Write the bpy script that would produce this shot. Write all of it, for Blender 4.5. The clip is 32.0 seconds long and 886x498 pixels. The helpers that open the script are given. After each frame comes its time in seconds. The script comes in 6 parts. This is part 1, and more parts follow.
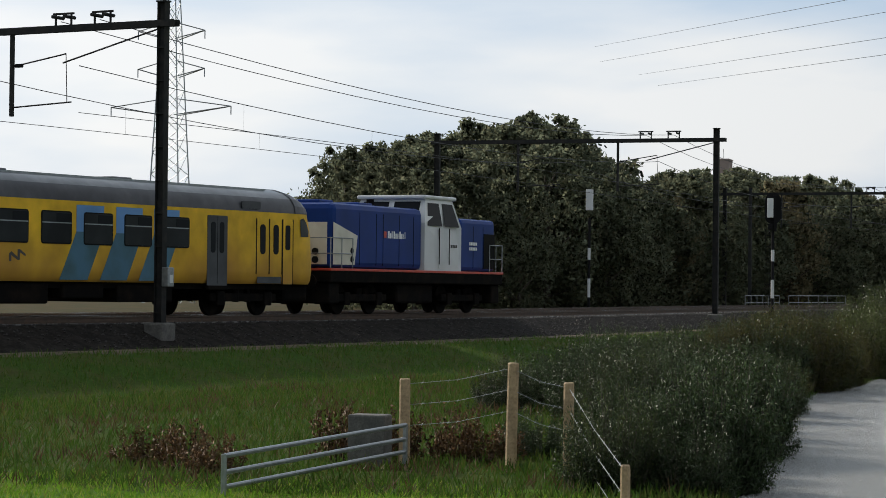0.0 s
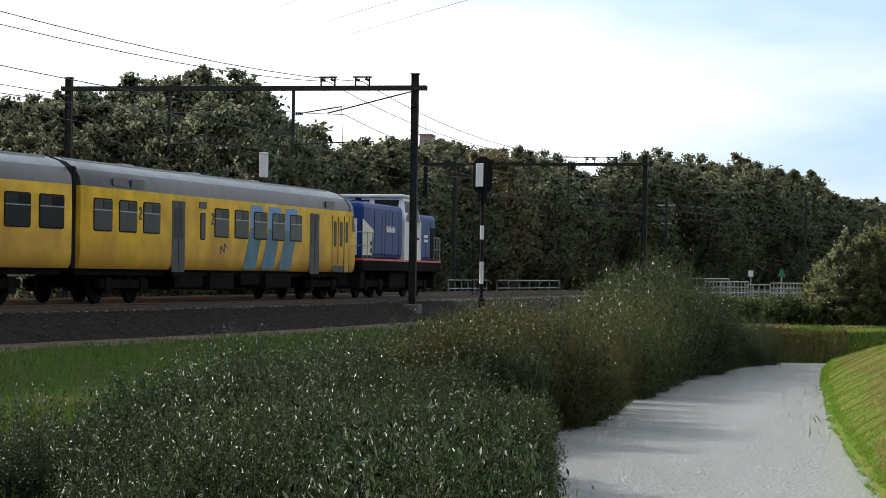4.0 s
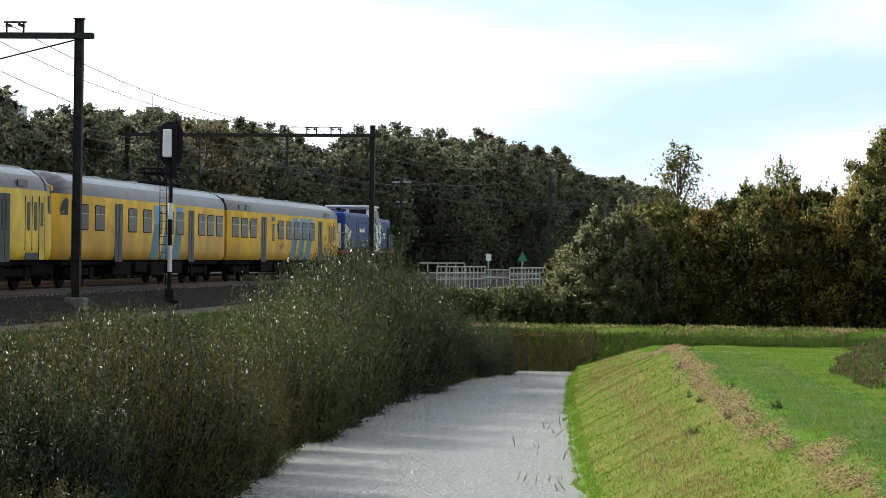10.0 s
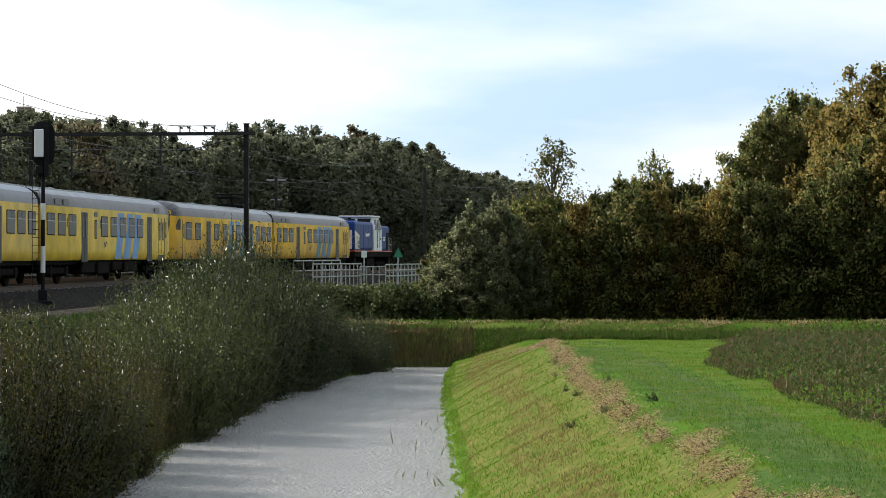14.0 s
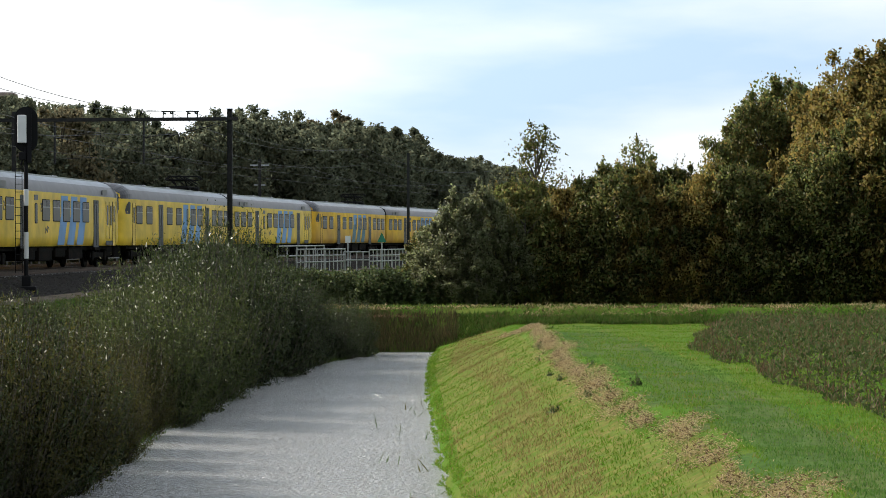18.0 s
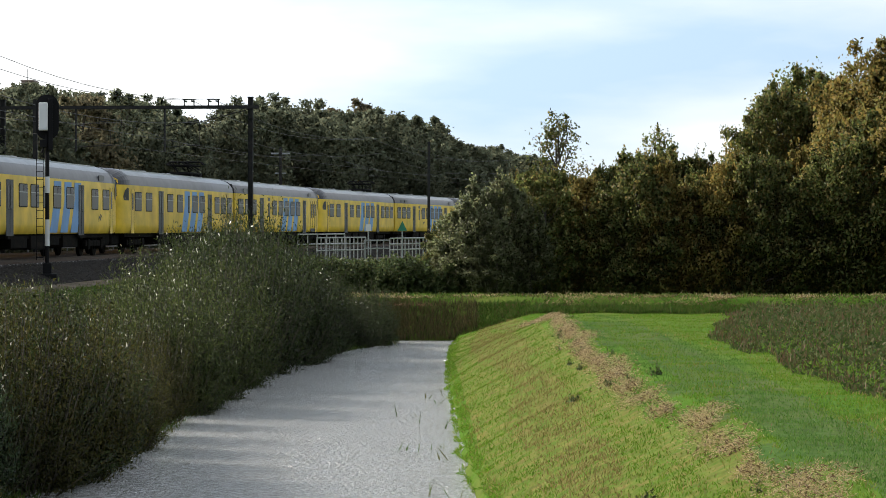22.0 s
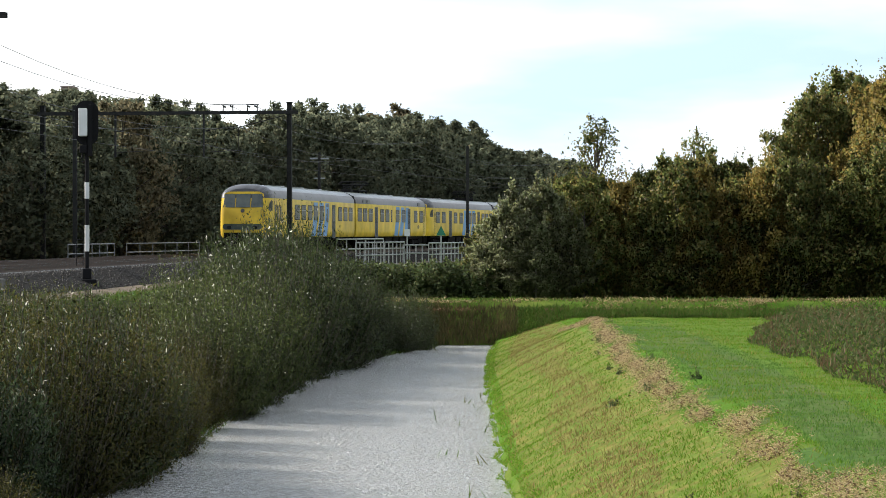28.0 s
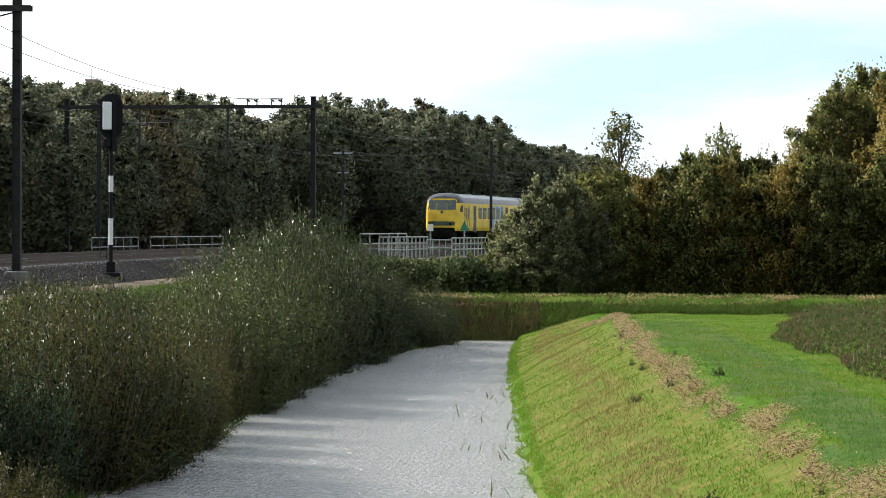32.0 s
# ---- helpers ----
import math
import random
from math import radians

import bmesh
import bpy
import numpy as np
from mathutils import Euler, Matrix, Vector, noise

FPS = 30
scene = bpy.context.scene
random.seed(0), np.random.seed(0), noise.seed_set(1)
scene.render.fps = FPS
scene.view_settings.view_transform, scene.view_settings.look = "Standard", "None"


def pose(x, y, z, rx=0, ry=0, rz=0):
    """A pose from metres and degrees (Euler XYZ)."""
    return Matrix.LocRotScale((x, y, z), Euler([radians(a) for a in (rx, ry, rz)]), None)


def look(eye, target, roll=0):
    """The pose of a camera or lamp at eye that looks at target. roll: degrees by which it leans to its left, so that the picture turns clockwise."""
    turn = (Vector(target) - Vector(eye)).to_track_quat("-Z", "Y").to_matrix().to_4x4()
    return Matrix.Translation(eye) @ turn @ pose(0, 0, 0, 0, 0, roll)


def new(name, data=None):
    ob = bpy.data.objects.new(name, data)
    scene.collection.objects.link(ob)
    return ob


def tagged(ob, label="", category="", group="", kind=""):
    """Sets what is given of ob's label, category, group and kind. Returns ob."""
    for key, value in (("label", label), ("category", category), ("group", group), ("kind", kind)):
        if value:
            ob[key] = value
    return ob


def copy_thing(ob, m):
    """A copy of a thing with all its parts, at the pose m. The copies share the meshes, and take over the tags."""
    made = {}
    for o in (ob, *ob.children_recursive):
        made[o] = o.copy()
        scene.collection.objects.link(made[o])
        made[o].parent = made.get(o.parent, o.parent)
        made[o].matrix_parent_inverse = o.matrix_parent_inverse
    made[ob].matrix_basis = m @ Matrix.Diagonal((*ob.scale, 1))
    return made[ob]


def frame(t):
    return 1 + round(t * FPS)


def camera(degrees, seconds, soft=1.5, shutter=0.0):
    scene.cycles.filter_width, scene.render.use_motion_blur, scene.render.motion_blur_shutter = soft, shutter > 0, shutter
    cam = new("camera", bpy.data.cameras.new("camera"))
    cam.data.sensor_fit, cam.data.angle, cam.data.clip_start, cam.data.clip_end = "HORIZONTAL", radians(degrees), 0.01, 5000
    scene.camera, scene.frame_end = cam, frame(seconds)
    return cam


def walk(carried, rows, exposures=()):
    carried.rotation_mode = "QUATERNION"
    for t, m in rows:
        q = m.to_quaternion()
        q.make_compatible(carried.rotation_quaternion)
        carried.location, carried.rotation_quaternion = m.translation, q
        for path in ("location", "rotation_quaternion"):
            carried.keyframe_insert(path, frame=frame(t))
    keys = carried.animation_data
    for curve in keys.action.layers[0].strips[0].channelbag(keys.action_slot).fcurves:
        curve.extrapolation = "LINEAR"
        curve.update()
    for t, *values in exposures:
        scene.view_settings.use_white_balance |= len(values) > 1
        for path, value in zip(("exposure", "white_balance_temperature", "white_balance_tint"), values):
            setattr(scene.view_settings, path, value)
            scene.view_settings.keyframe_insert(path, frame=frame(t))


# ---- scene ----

# the camera: seconds, place, yaw, pitch, roll
cam = camera(21.0, 32.0, soft=0.8)
ROWS = [
    (0, 3.06, -37.02, 0.884, 15.42, 0.94, -0.60),
    (0.5, 2.70, -35.13, 0.898, 14.28, 0.87, -0.55),
    (1, 2.43, -33.03, 0.952, 13.50, 0.77, -0.58),
    (1.5, 2.01, -30.79, 0.965, 12.57, 0.84, -0.59),
    (2, 1.55, -28.34, 1.007, 11.65, 0.74, -0.58),
    (2.5, 1.02, -25.70, 1.000, 10.60, 0.66, -0.54),
    (3, 0.38, -22.83, 0.974, 9.47, 0.67, -0.79),
    (3.5, -0.23, -19.57, 0.890, 8.70, 0.67, -0.77),
    (5.5, 0.01, -1.52, 1.182, 7.65, 0.44, -0.89),
    (6.0, 0.0, 0.0, 1.21, 7.09, 0.59, -0.64),
    (6.5, 0.0, 0.0, 1.21, 6.49, 0.48, -0.54),
    (7.0, 0.0, 0.0, 1.21, 5.94, 0.47, -0.47),
    (7.5, 0.0, 0.0, 1.21, 5.48, 0.44, -0.45),
    (8.0, 0.0, 0.0, 1.21, 4.94, 0.39, -0.44),
    (8.5, 0.0, 0.0, 1.21, 4.31, 0.38, -0.58),
    (9.0, 0.0, 0.0, 1.21, 3.63, 0.31, -0.75),
    (9.5, 0.0, 0.0, 1.21, 2.98, 0.27, -0.81),
    (10.0, 0.0, 0.0, 1.21, 2.27, 0.19, -0.75),
    (10.5, 0.0, 0.0, 1.21, 1.67, 0.22, -0.73),
    (11.0, 0.0, 0.0, 1.21, 1.13, 0.2, -0.64),
    (11.5, 0.0, 0.0, 1.21, 0.96, 0.14, -0.48),
    (12.0, 0.0, 0.0, 1.21, 0.79, 0.18, -0.4),
    (12.5, 0.0, 0.0, 1.21, 0.41, 0.24, -0.39),
    (13.0, 0.0, 0.0, 1.21, 0.0, 0.24, -0.32),
    (13.5, 0.0, 0.0, 1.21, -0.35, 0.19, -0.24),
    (14.0, 0.0, 0.0, 1.21, -0.71, 0.13, -0.05),
    (14.5, 0.0, 0.0, 1.21, -0.98, 0.02, -0.13),
    (16.5, 0.0, 0.0, 1.21, -1.3, -0.04, 0.33),
    (17.0, 0.0, 0.0, 1.21, -1.26, -0.03, 0.3),
    (17.5, 0.0, 0.0, 1.21, -1.17, -0.12, 0.3),
    (18.0, 0.0, 0.0, 1.21, -1.1, -0.23, 0.08),
    (18.5, 0.0, 0.0, 1.21, -1.03, -0.31, -0.01),
    (19.0, 0.0, 0.0, 1.21, -1.0, -0.33, 0.08),
    (19.5, 0.0, 0.0, 1.21, -1.01, -0.31, -0.0),
    (20.0, 0.0, 0.0, 1.21, -0.91, -0.35, -0.01),
    (20.5, 0.0, 0.0, 1.21, -0.85, -0.35, 0.06),
    (21.0, 0.0, 0.0, 1.21, -0.78, -0.42, 0.01),
    (21.5, 0.0, 0.0, 1.21, -0.74, -0.45, 0.03),
    (22.0, 0.0, 0.0, 1.21, -0.61, -0.5, -0.11),
    (22.5, 0.0, 0.0, 1.21, -0.47, -0.54, -0.31),
    (23.0, 0.0, 0.0, 1.21, -0.34, -0.57, -0.51),
    (23.5, 0.0, 0.0, 1.21, -0.3, -0.56, -0.5),
    (24.0, 0.0, 0.0, 1.21, -0.21, -0.55, -0.71),
    (24.5, 0.0, 0.0, 1.21, -0.13, -0.54, -0.71),
    (25.0, 0.0, 0.0, 1.21, -0.05, -0.52, -0.43),
    (25.5, 0.0, 0.0, 1.21, 0.01, -0.45, -0.23),
    (27.5, 0.0, 0.0, 1.21, 0.25, -0.36, 0.24),
    (28.0, 0.0, 0.0, 1.21, 0.32, -0.39, 0.03),
    (28.5, 0.0, 0.0, 1.21, 0.42, -0.5, -0.11),
    (29.0, 0.0, 0.0, 1.21, 0.48, -0.58, -0.26),
    (29.5, 0.0, 0.0, 1.21, 0.57, -0.54, -0.28),
    (30.0, 0.0, 0.0, 1.21, 0.66, -0.47, -0.29),
    (30.5, 0.0, 0.0, 1.21, 0.74, -0.5, -0.29),
    (31.0, 0.0, 0.0, 1.21, 0.76, -0.54, -0.29),
    (31.5, 0.0, 0.0, 1.21, 0.82, -0.52, -0.27),
    (32.0, 0.0, 0.0, 1.21, 0.88, -0.51, -0.25),
]
walk(cam, [(t, pose(x, y, z, 90 + p, r, w)) for t, x, y, z, w, p, r in ROWS],
     exposures=((0.0, -0.45), (2.0, -0.28), (3.5, 0.05), (6.0, 0.42), (9.0, 0.42), (12.0, 0.28), (17.0, 0.2), (25.0, 0.26), (28.0, 0.5), (32.0, 0.5)))

# ---- light ----
SUN_AZ, SUN_EL = radians(-64), radians(30)      # west of the view, low
world = bpy.data.worlds.new("sky")
scene.world = world
world.use_nodes = True
wn, wl = world.node_tree.nodes, world.node_tree.links
wn.clear()
w_out = wn.new("ShaderNodeOutputWorld")
w_bg = wn.new("ShaderNodeBackground")
w_sky = wn.new("ShaderNodeTexSky")
w_sky.sky_type, w_sky.sun_disc = "NISHITA", False
w_sky.sun_elevation, w_sky.sun_rotation = SUN_EL, SUN_AZ
w_sky.air_density, w_sky.dust_density = 1.0, 2.0
w_tc = wn.new("ShaderNodeTexCoord")
w_map = wn.new("ShaderNodeMapping")
w_map.inputs["Scale"].default_value = (1.6, 1.6, 7.0)
w_map.inputs["Location"].default_value = (0.35, 0.1, 0.25)
w_noise = wn.new("ShaderNodeTexNoise")
w_noise.inputs["Scale"].default_value, w_noise.inputs["Detail"].default_value = 1.7, 7.0
w_noise.inputs["Roughness"].default_value = 0.48
w_ramp = wn.new("ShaderNodeValToRGB")
w_ramp.color_ramp.elements[0].position, w_ramp.color_ramp.elements[0].color = 0.38, (5.4, 7.3, 9.6, 1)
w_ramp.color_ramp.elements[1].position, w_ramp.color_ramp.elements[1].color = 0.58, (10.8, 11.0, 11.2, 1)
w_mix = wn.new("ShaderNodeMixRGB")
w_mix.inputs["Fac"].default_value = 0.88
w_bg.inputs["Strength"].default_value = 0.085
wl.new(w_tc.outputs["Generated"], w_map.inputs["Vector"])
wl.new(w_map.outputs["Vector"], w_noise.inputs["Vector"])
wl.new(w_noise.outputs["Fac"], w_ramp.inputs["Fac"])
wl.new(w_sky.outputs["Color"], w_mix.inputs["Color1"])
wl.new(w_ramp.outputs["Color"], w_mix.inputs["Color2"])
# the clouds are lit from the sun's side; a rain cloud darkens the sky opposite
w_dot = wn.new("ShaderNodeVectorMath")
w_dot.operation = "DOT_PRODUCT"
w_dot.inputs[1].default_value = (-0.75, 0.64, 0.15)
w_side = wn.new("ShaderNodeMapRange")
w_side.inputs["From Min"].default_value, w_side.inputs["From Max"].default_value = 0.2, 1.0
w_side.inputs["To Min"].default_value, w_side.inputs["To Max"].default_value = 0.95, 1.5
w_mul = wn.new("ShaderNodeVectorMath")
w_mul.operation = "SCALE"
wl.new(w_tc.outputs["Generated"], w_dot.inputs[0])
wl.new(w_dot.outputs["Value"], w_side.inputs["Value"])
wl.new(w_side.outputs["Result"], w_mul.inputs["Scale"])
wl.new(w_mix.outputs["Color"], w_mul.inputs[0])
wl.new(w_mul.outputs["Vector"], w_bg.inputs["Color"])
wl.new(w_bg.outputs["Background"], w_out.inputs["Surface"])

sun = new("sun", bpy.data.lights.new("sun", "SUN"))
sun.data.energy, sun.data.angle, sun.data.color = 5.0, radians(1.5), (1.0, 0.93, 0.82)
sun.matrix_world = look((math.sin(SUN_AZ) * 100, math.cos(SUN_AZ) * 100, math.tan(SUN_EL) * 100), (0, 0, 0))
scene.view_settings.exposure = 0.0


# ---- materials ----
def material(name, color, rough=0.6, metal=0.0, other=None, scale=4.0, detail=6.0, mix=0.5, bump=0.0, bump_scale=40.0,
             per_object=0.0, spec=0.5, fine=None):
    """Principled surface with a second colour in noise patches, fine grain and relief."""
    m = bpy.data.materials.new(name)
    m.use_nodes = True
    n, l = m.node_tree.nodes, m.node_tree.links
    b = n["Principled BSDF"]
    b.inputs["Roughness"].default_value, b.inputs["Metallic"].default_value = rough, metal
    b.inputs["Specular IOR Level"].default_value = spec
    b.inputs["Base Color"].default_value = (*color, 1)
    tc = n.new("ShaderNodeTexCoord")
    if other:
        no = n.new("ShaderNodeTexNoise")
        no.inputs["Scale"].default_value, no.inputs["Detail"].default_value = scale, detail
        ra = n.new("ShaderNodeValToRGB")
        ra.color_ramp.elements[0].position, ra.color_ramp.elements[1].position = mix - 0.14, mix + 0.14
        ra.color_ramp.elements[0].color, ra.color_ramp.elements[1].color = (*color, 1), (*other, 1)
        l.new(tc.outputs["Object"], no.inputs["Vector"])
        l.new(no.outputs["Fac"], ra.inputs["Fac"])
        last = ra.outputs["Color"]
        if fine:
            f = n.new("ShaderNodeTexNoise")
            f.inputs["Scale"].default_value, f.inputs["Detail"].default_value = fine, 3.0
            l.new(tc.outputs["Object"], f.inputs["Vector"])
            hv = n.new("ShaderNodeHueSaturation")
            mr = n.new("ShaderNodeMapRange")
            mr.inputs["To Min"].default_value, mr.inputs["To Max"].default_value = 0.45, 1.55
            l.new(f.outputs["Fac"], mr.inputs["Value"])
            l.new(mr.outputs["Result"], hv.inputs["Value"])
            l.new(last, hv.inputs["Color"])
            last = hv.outputs["Color"]
        if per_object:
            oi = n.new("ShaderNodeObjectInfo")
            hv = n.new("ShaderNodeHueSaturation")
            mr = n.new("ShaderNodeMapRange")
            mr.inputs["To Min"].default_value, mr.inputs["To Max"].default_value = 1 - per_object, 1 + per_object
            l.new(oi.outputs["Random"], mr.inputs["Value"])
            l.new(mr.outputs["Result"], hv.inputs["Value"])
            l.new(last, hv.inputs["Color"])
            last = hv.outputs["Color"]
        l.new(last, b.inputs["Base Color"])
    if bump:
        bn = n.new("ShaderNodeTexNoise")
        bn.inputs["Scale"].default_value, bn.inputs["Detail"].default_value = bump_scale, 4.0
        bp = n.new("ShaderNodeBump")
        bp.inputs["Strength"].default_value = bump
        bp.inputs["Distance"].default_value = 0.02
        l.new(tc.outputs["Object"], bn.inputs["Vector"])
        l.new(bn.outputs["Fac"], bp.inputs["Height"])
        l.new(bp.outputs["Normal"], b.inputs["Normal"])
    return m


def leaf_material(name, colors, rough=0.45, through_light=0.3, spec=0.4):
    """Leaves: every leaf its own tone from the list, partly let through by light."""
    m = bpy.data.materials.new(name)
    m.use_nodes = True
    n, l = m.node_tree.nodes, m.node_tree.links
    b, out = n["Principled BSDF"], n["Material Output"]
    b.inputs["Roughness"].default_value = rough
    b.inputs["Specular IOR Level"].default_value = spec
    ge = n.new("ShaderNodeNewGeometry")
    ra = n.new("ShaderNodeValToRGB")
    e = ra.color_ramp.elements
    while len(e) < len(colors):
        e.new(0.5)
    for i, c in enumerate(colors):
        e[i].position, e[i].color = i / max(1, len(colors) - 1), (*c, 1)
    oi = n.new("ShaderNodeObjectInfo")
    hv = n.new("ShaderNodeHueSaturation")
    mr = n.new("ShaderNodeMapRange")
    mr.inputs["To Min"].default_value, mr.inputs["To Max"].default_value = 0.75, 1.25
    l.new(ge.outputs["Random Per Island"], ra.inputs["Fac"])
    l.new(oi.outputs["Random"], mr.inputs["Value"])
    l.new(mr.outputs["Result"], hv.inputs["Value"])
    l.new(ra.outputs["Color"], hv.inputs["Color"])
    tr = n.new("ShaderNodeBsdfTranslucent")
    mx = n.new("ShaderNodeMixShader")
    mx.inputs["Fac"].default_value = through_light
    l.new(hv.outputs["Color"], b.inputs["Base Color"])
    l.new(hv.outputs["Color"], tr.inputs["Color"])
    l.new(b.outputs["BSDF"], mx.inputs[1])
    l.new(tr.outputs["BSDF"], mx.inputs[2])
    l.new(mx.outputs["Shader"], out.inputs["Surface"])
    return m


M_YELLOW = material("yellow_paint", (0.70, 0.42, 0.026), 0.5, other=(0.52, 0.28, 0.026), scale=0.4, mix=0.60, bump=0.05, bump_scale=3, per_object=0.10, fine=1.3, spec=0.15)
M_LEMON = material("clean_yellow_paint", (0.70, 0.475, 0.045), 0.45, other=(0.58, 0.37, 0.04), scale=0.5, mix=0.6, bump=0.04, bump_scale=3, per_object=0.05, fine=1.1, spec=0.2)
M_BLUE = material("light_blue_paint", (0.15, 0.31, 0.58), 0.5, other=(0.12, 0.25, 0.46), scale=0.8, mix=0.55, spec=0.15)
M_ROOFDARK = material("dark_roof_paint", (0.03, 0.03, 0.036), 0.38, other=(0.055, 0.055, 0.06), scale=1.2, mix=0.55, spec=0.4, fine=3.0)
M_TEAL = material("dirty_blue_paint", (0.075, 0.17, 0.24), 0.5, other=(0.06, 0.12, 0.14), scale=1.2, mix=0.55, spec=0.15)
# roof top: lighter grey that stands in for the wet sheen
M_ROOFTOP = material("roof_sheen_paint", (0.16, 0.165, 0.17), 0.3, other=(0.08, 0.085, 0.09), scale=0.8, mix=0.5, spec=0.5, fine=2.5)
M_DOOR = material("grey_door_paint", (0.085, 0.09, 0.095), 0.6, other=(0.06, 0.062, 0.066), scale=1.5, spec=0.15)
M_GLASS = material("dark_window_glass", (0.015, 0.017, 0.019), 0.25, spec=0.04)
M_GLASSGREY = material("grey_window_glass", (0.022, 0.026, 0.027), 0.3, other=(0.012, 0.013, 0.014), scale=0.9, spec=0.10)
M_SCREEN = material("windscreen_glass", (0.05, 0.065, 0.06), 0.12, other=(0.10, 0.11, 0.09), scale=1.6, spec=0.5)
M_RUBBER = material("black_rubber", (0.012, 0.012, 0.012), 0.8, spec=0.08)
M_UNDER = material("grimy_underframe", (0.007, 0.0065, 0.006), 0.85, other=(0.016, 0.012, 0.009), scale=2.5, mix=0.6, bump=0.3, spec=0.04)
M_STEEL = material("worn_steel", (0.45, 0.44, 0.43), 0.22, 1.0, other=(0.35, 0.33, 0.31), scale=8)
M_RUST = material("rusty_rail", (0.10, 0.062, 0.04), 0.75, other=(0.06, 0.042, 0.03), scale=6)
M_LOCOBLUE = material("deep_blue_paint", (0.012, 0.042, 0.20), 0.45, other=(0.010, 0.034, 0.15), scale=0.8, spec=0.12)
M_WHITE = material("white_paint", (0.64, 0.65, 0.65), 0.45, other=(0.54, 0.55, 0.54), scale=1.2, mix=0.58)
M_CREAM = material("cream_paint", (0.70, 0.66, 0.55), 0.45, other=(0.58, 0.54, 0.44), scale=1.5)
M_RED = material("red_paint", (0.55, 0.06, 0.03), 0.45, other=(0.4, 0.05, 0.03), scale=3)
M_MAST = material("dark_mast_paint", (0.02, 0.021, 0.021), 0.65, other=(0.036, 0.033, 0.03), scale=5, mix=0.58, spec=0.12)
M_GALV = material("galvanised_steel", (0.33, 0.35, 0.36), 0.42, 0.7, other=(0.24, 0.26, 0.27), scale=9)
M_PALE = material("pale_fence_paint", (0.27, 0.28, 0.28), 0.5, other=(0.17, 0.175, 0.17), scale=4)
M_BLACK = material("black_paint", (0.008, 0.008, 0.009), 0.65, spec=0.12)
M_CONC = material("grey_concrete", (0.12, 0.115, 0.105), 0.85, other=(0.07, 0.068, 0.062), scale=5, bump=0.4, fine=30)
M_SLEEPER = material("concrete_sleeper", (0.14, 0.135, 0.125), 0.3, other=(0.09, 0.085, 0.08), scale=3, spec=0.6)
M_BALLAST = material("ballast_stone", (0.027, 0.024, 0.021), 0.9, other=(0.012, 0.0105, 0.0095), scale=3.5, mix=0.5, bump=1.0, bump_scale=14, fine=17, spec=0.05)
M_STONE = material("loose_ballast", (0.045, 0.04, 0.036), 0.6, other=(0.018, 0.016, 0.014), scale=9, mix=0.5, spec=0.25)
M_WOOD = material("pale_post_wood", (0.42, 0.30, 0.17), 0.75, other=(0.30, 0.21, 0.12), scale=6, bump=0.4, fine=25)
M_GREEN = material("green_sign_paint", (0.01, 0.17, 0.10), 0.45, other=(0.01, 0.12, 0.07), scale=4)
M_BARK = material("tree_bark", (0.085, 0.068, 0.05), 0.9, other=(0.05, 0.042, 0.033), scale=5, bump=0.6)
M_STRAW = leaf_material("dry_straw", [(0.52, 0.39, 0.21), (0.42, 0.30, 0.15), (0.62, 0.48, 0.29), (0.24, 0.17, 0.09)], 0.8, 0.4, 0.1)
M_GRASS = leaf_material("grass_blade", [(0.075, 0.165, 0.016), (0.122, 0.228, 0.024), (0.094, 0.195, 0.018), (0.16, 0.23, 0.032), (0.20, 0.205, 0.055)], 0.8, 0.45, 0.02)
M_LANE = leaf_material("shaded_lawn_blade", [(0.06, 0.13, 0.026), (0.08, 0.165, 0.032), (0.10, 0.19, 0.036), (0.14, 0.19, 0.05)], 0.75, 0.4, 0.1)
M_BROWNGRASS = leaf_material("autumn_grass", [(0.31, 0.225, 0.09), (0.21, 0.19, 0.055), (0.35, 0.25, 0.11), (0.16, 0.20, 0.045)], 0.8, 0.4, 0.1)
# leaves of the far wood, paled and greyed to carry the haze
M_LEAF_FAR = leaf_material("hazed_wood_leaf", [(0.155, 0.18, 0.12), (0.17, 0.19, 0.125), (0.18, 0.19, 0.115), (0.16, 0.18, 0.12), (0.19, 0.18, 0.11)], 0.9, 0.65, 0.0)
M_LEAF_HEDGE = leaf_material("hedge_leaf", [(0.14, 0.18, 0.05), (0.19, 0.21, 0.06), (0.10, 0.13, 0.04), (0.14, 0.17, 0.045), (0.30, 0.26, 0.08), (0.26, 0.18, 0.07)], 0.5, 0.6, 0.3)
M_LEAF_GOLD = leaf_material("turning_leaf", [(0.28, 0.21, 0.06), (0.35, 0.25, 0.07), (0.20, 0.20, 0.055), (0.34, 0.22, 0.06), (0.21, 0.23, 0.06)], 0.6, 0.55, 0.2)
M_LEAF_WILLOW = leaf_material("willow_leaf", [(0.031, 0.049, 0.0149), (0.0465, 0.068, 0.0198), (0.0217, 0.0354, 0.0112), (0.062, 0.0782, 0.0217), (0.0806, 0.0952, 0.0434)], 0.36, 0.45, 0.4)
M_LEAF_OLIVE = leaf_material("olive_willow_leaf", [(0.0535, 0.0578, 0.0157), (0.0749, 0.0748, 0.019), (0.0356, 0.0422, 0.0112), (0.0963, 0.0816, 0.0223), (0.0998, 0.0884, 0.0307)], 0.42, 0.45, 0.22)
M_LEAF_FRESH = leaf_material("fresh_willow_leaf", [(0.0558, 0.0782, 0.0223), (0.0775, 0.102, 0.0279), (0.0372, 0.0558, 0.0155), (0.0961, 0.109, 0.0341), (0.105, 0.116, 0.0527)], 0.38, 0.5, 0.3)
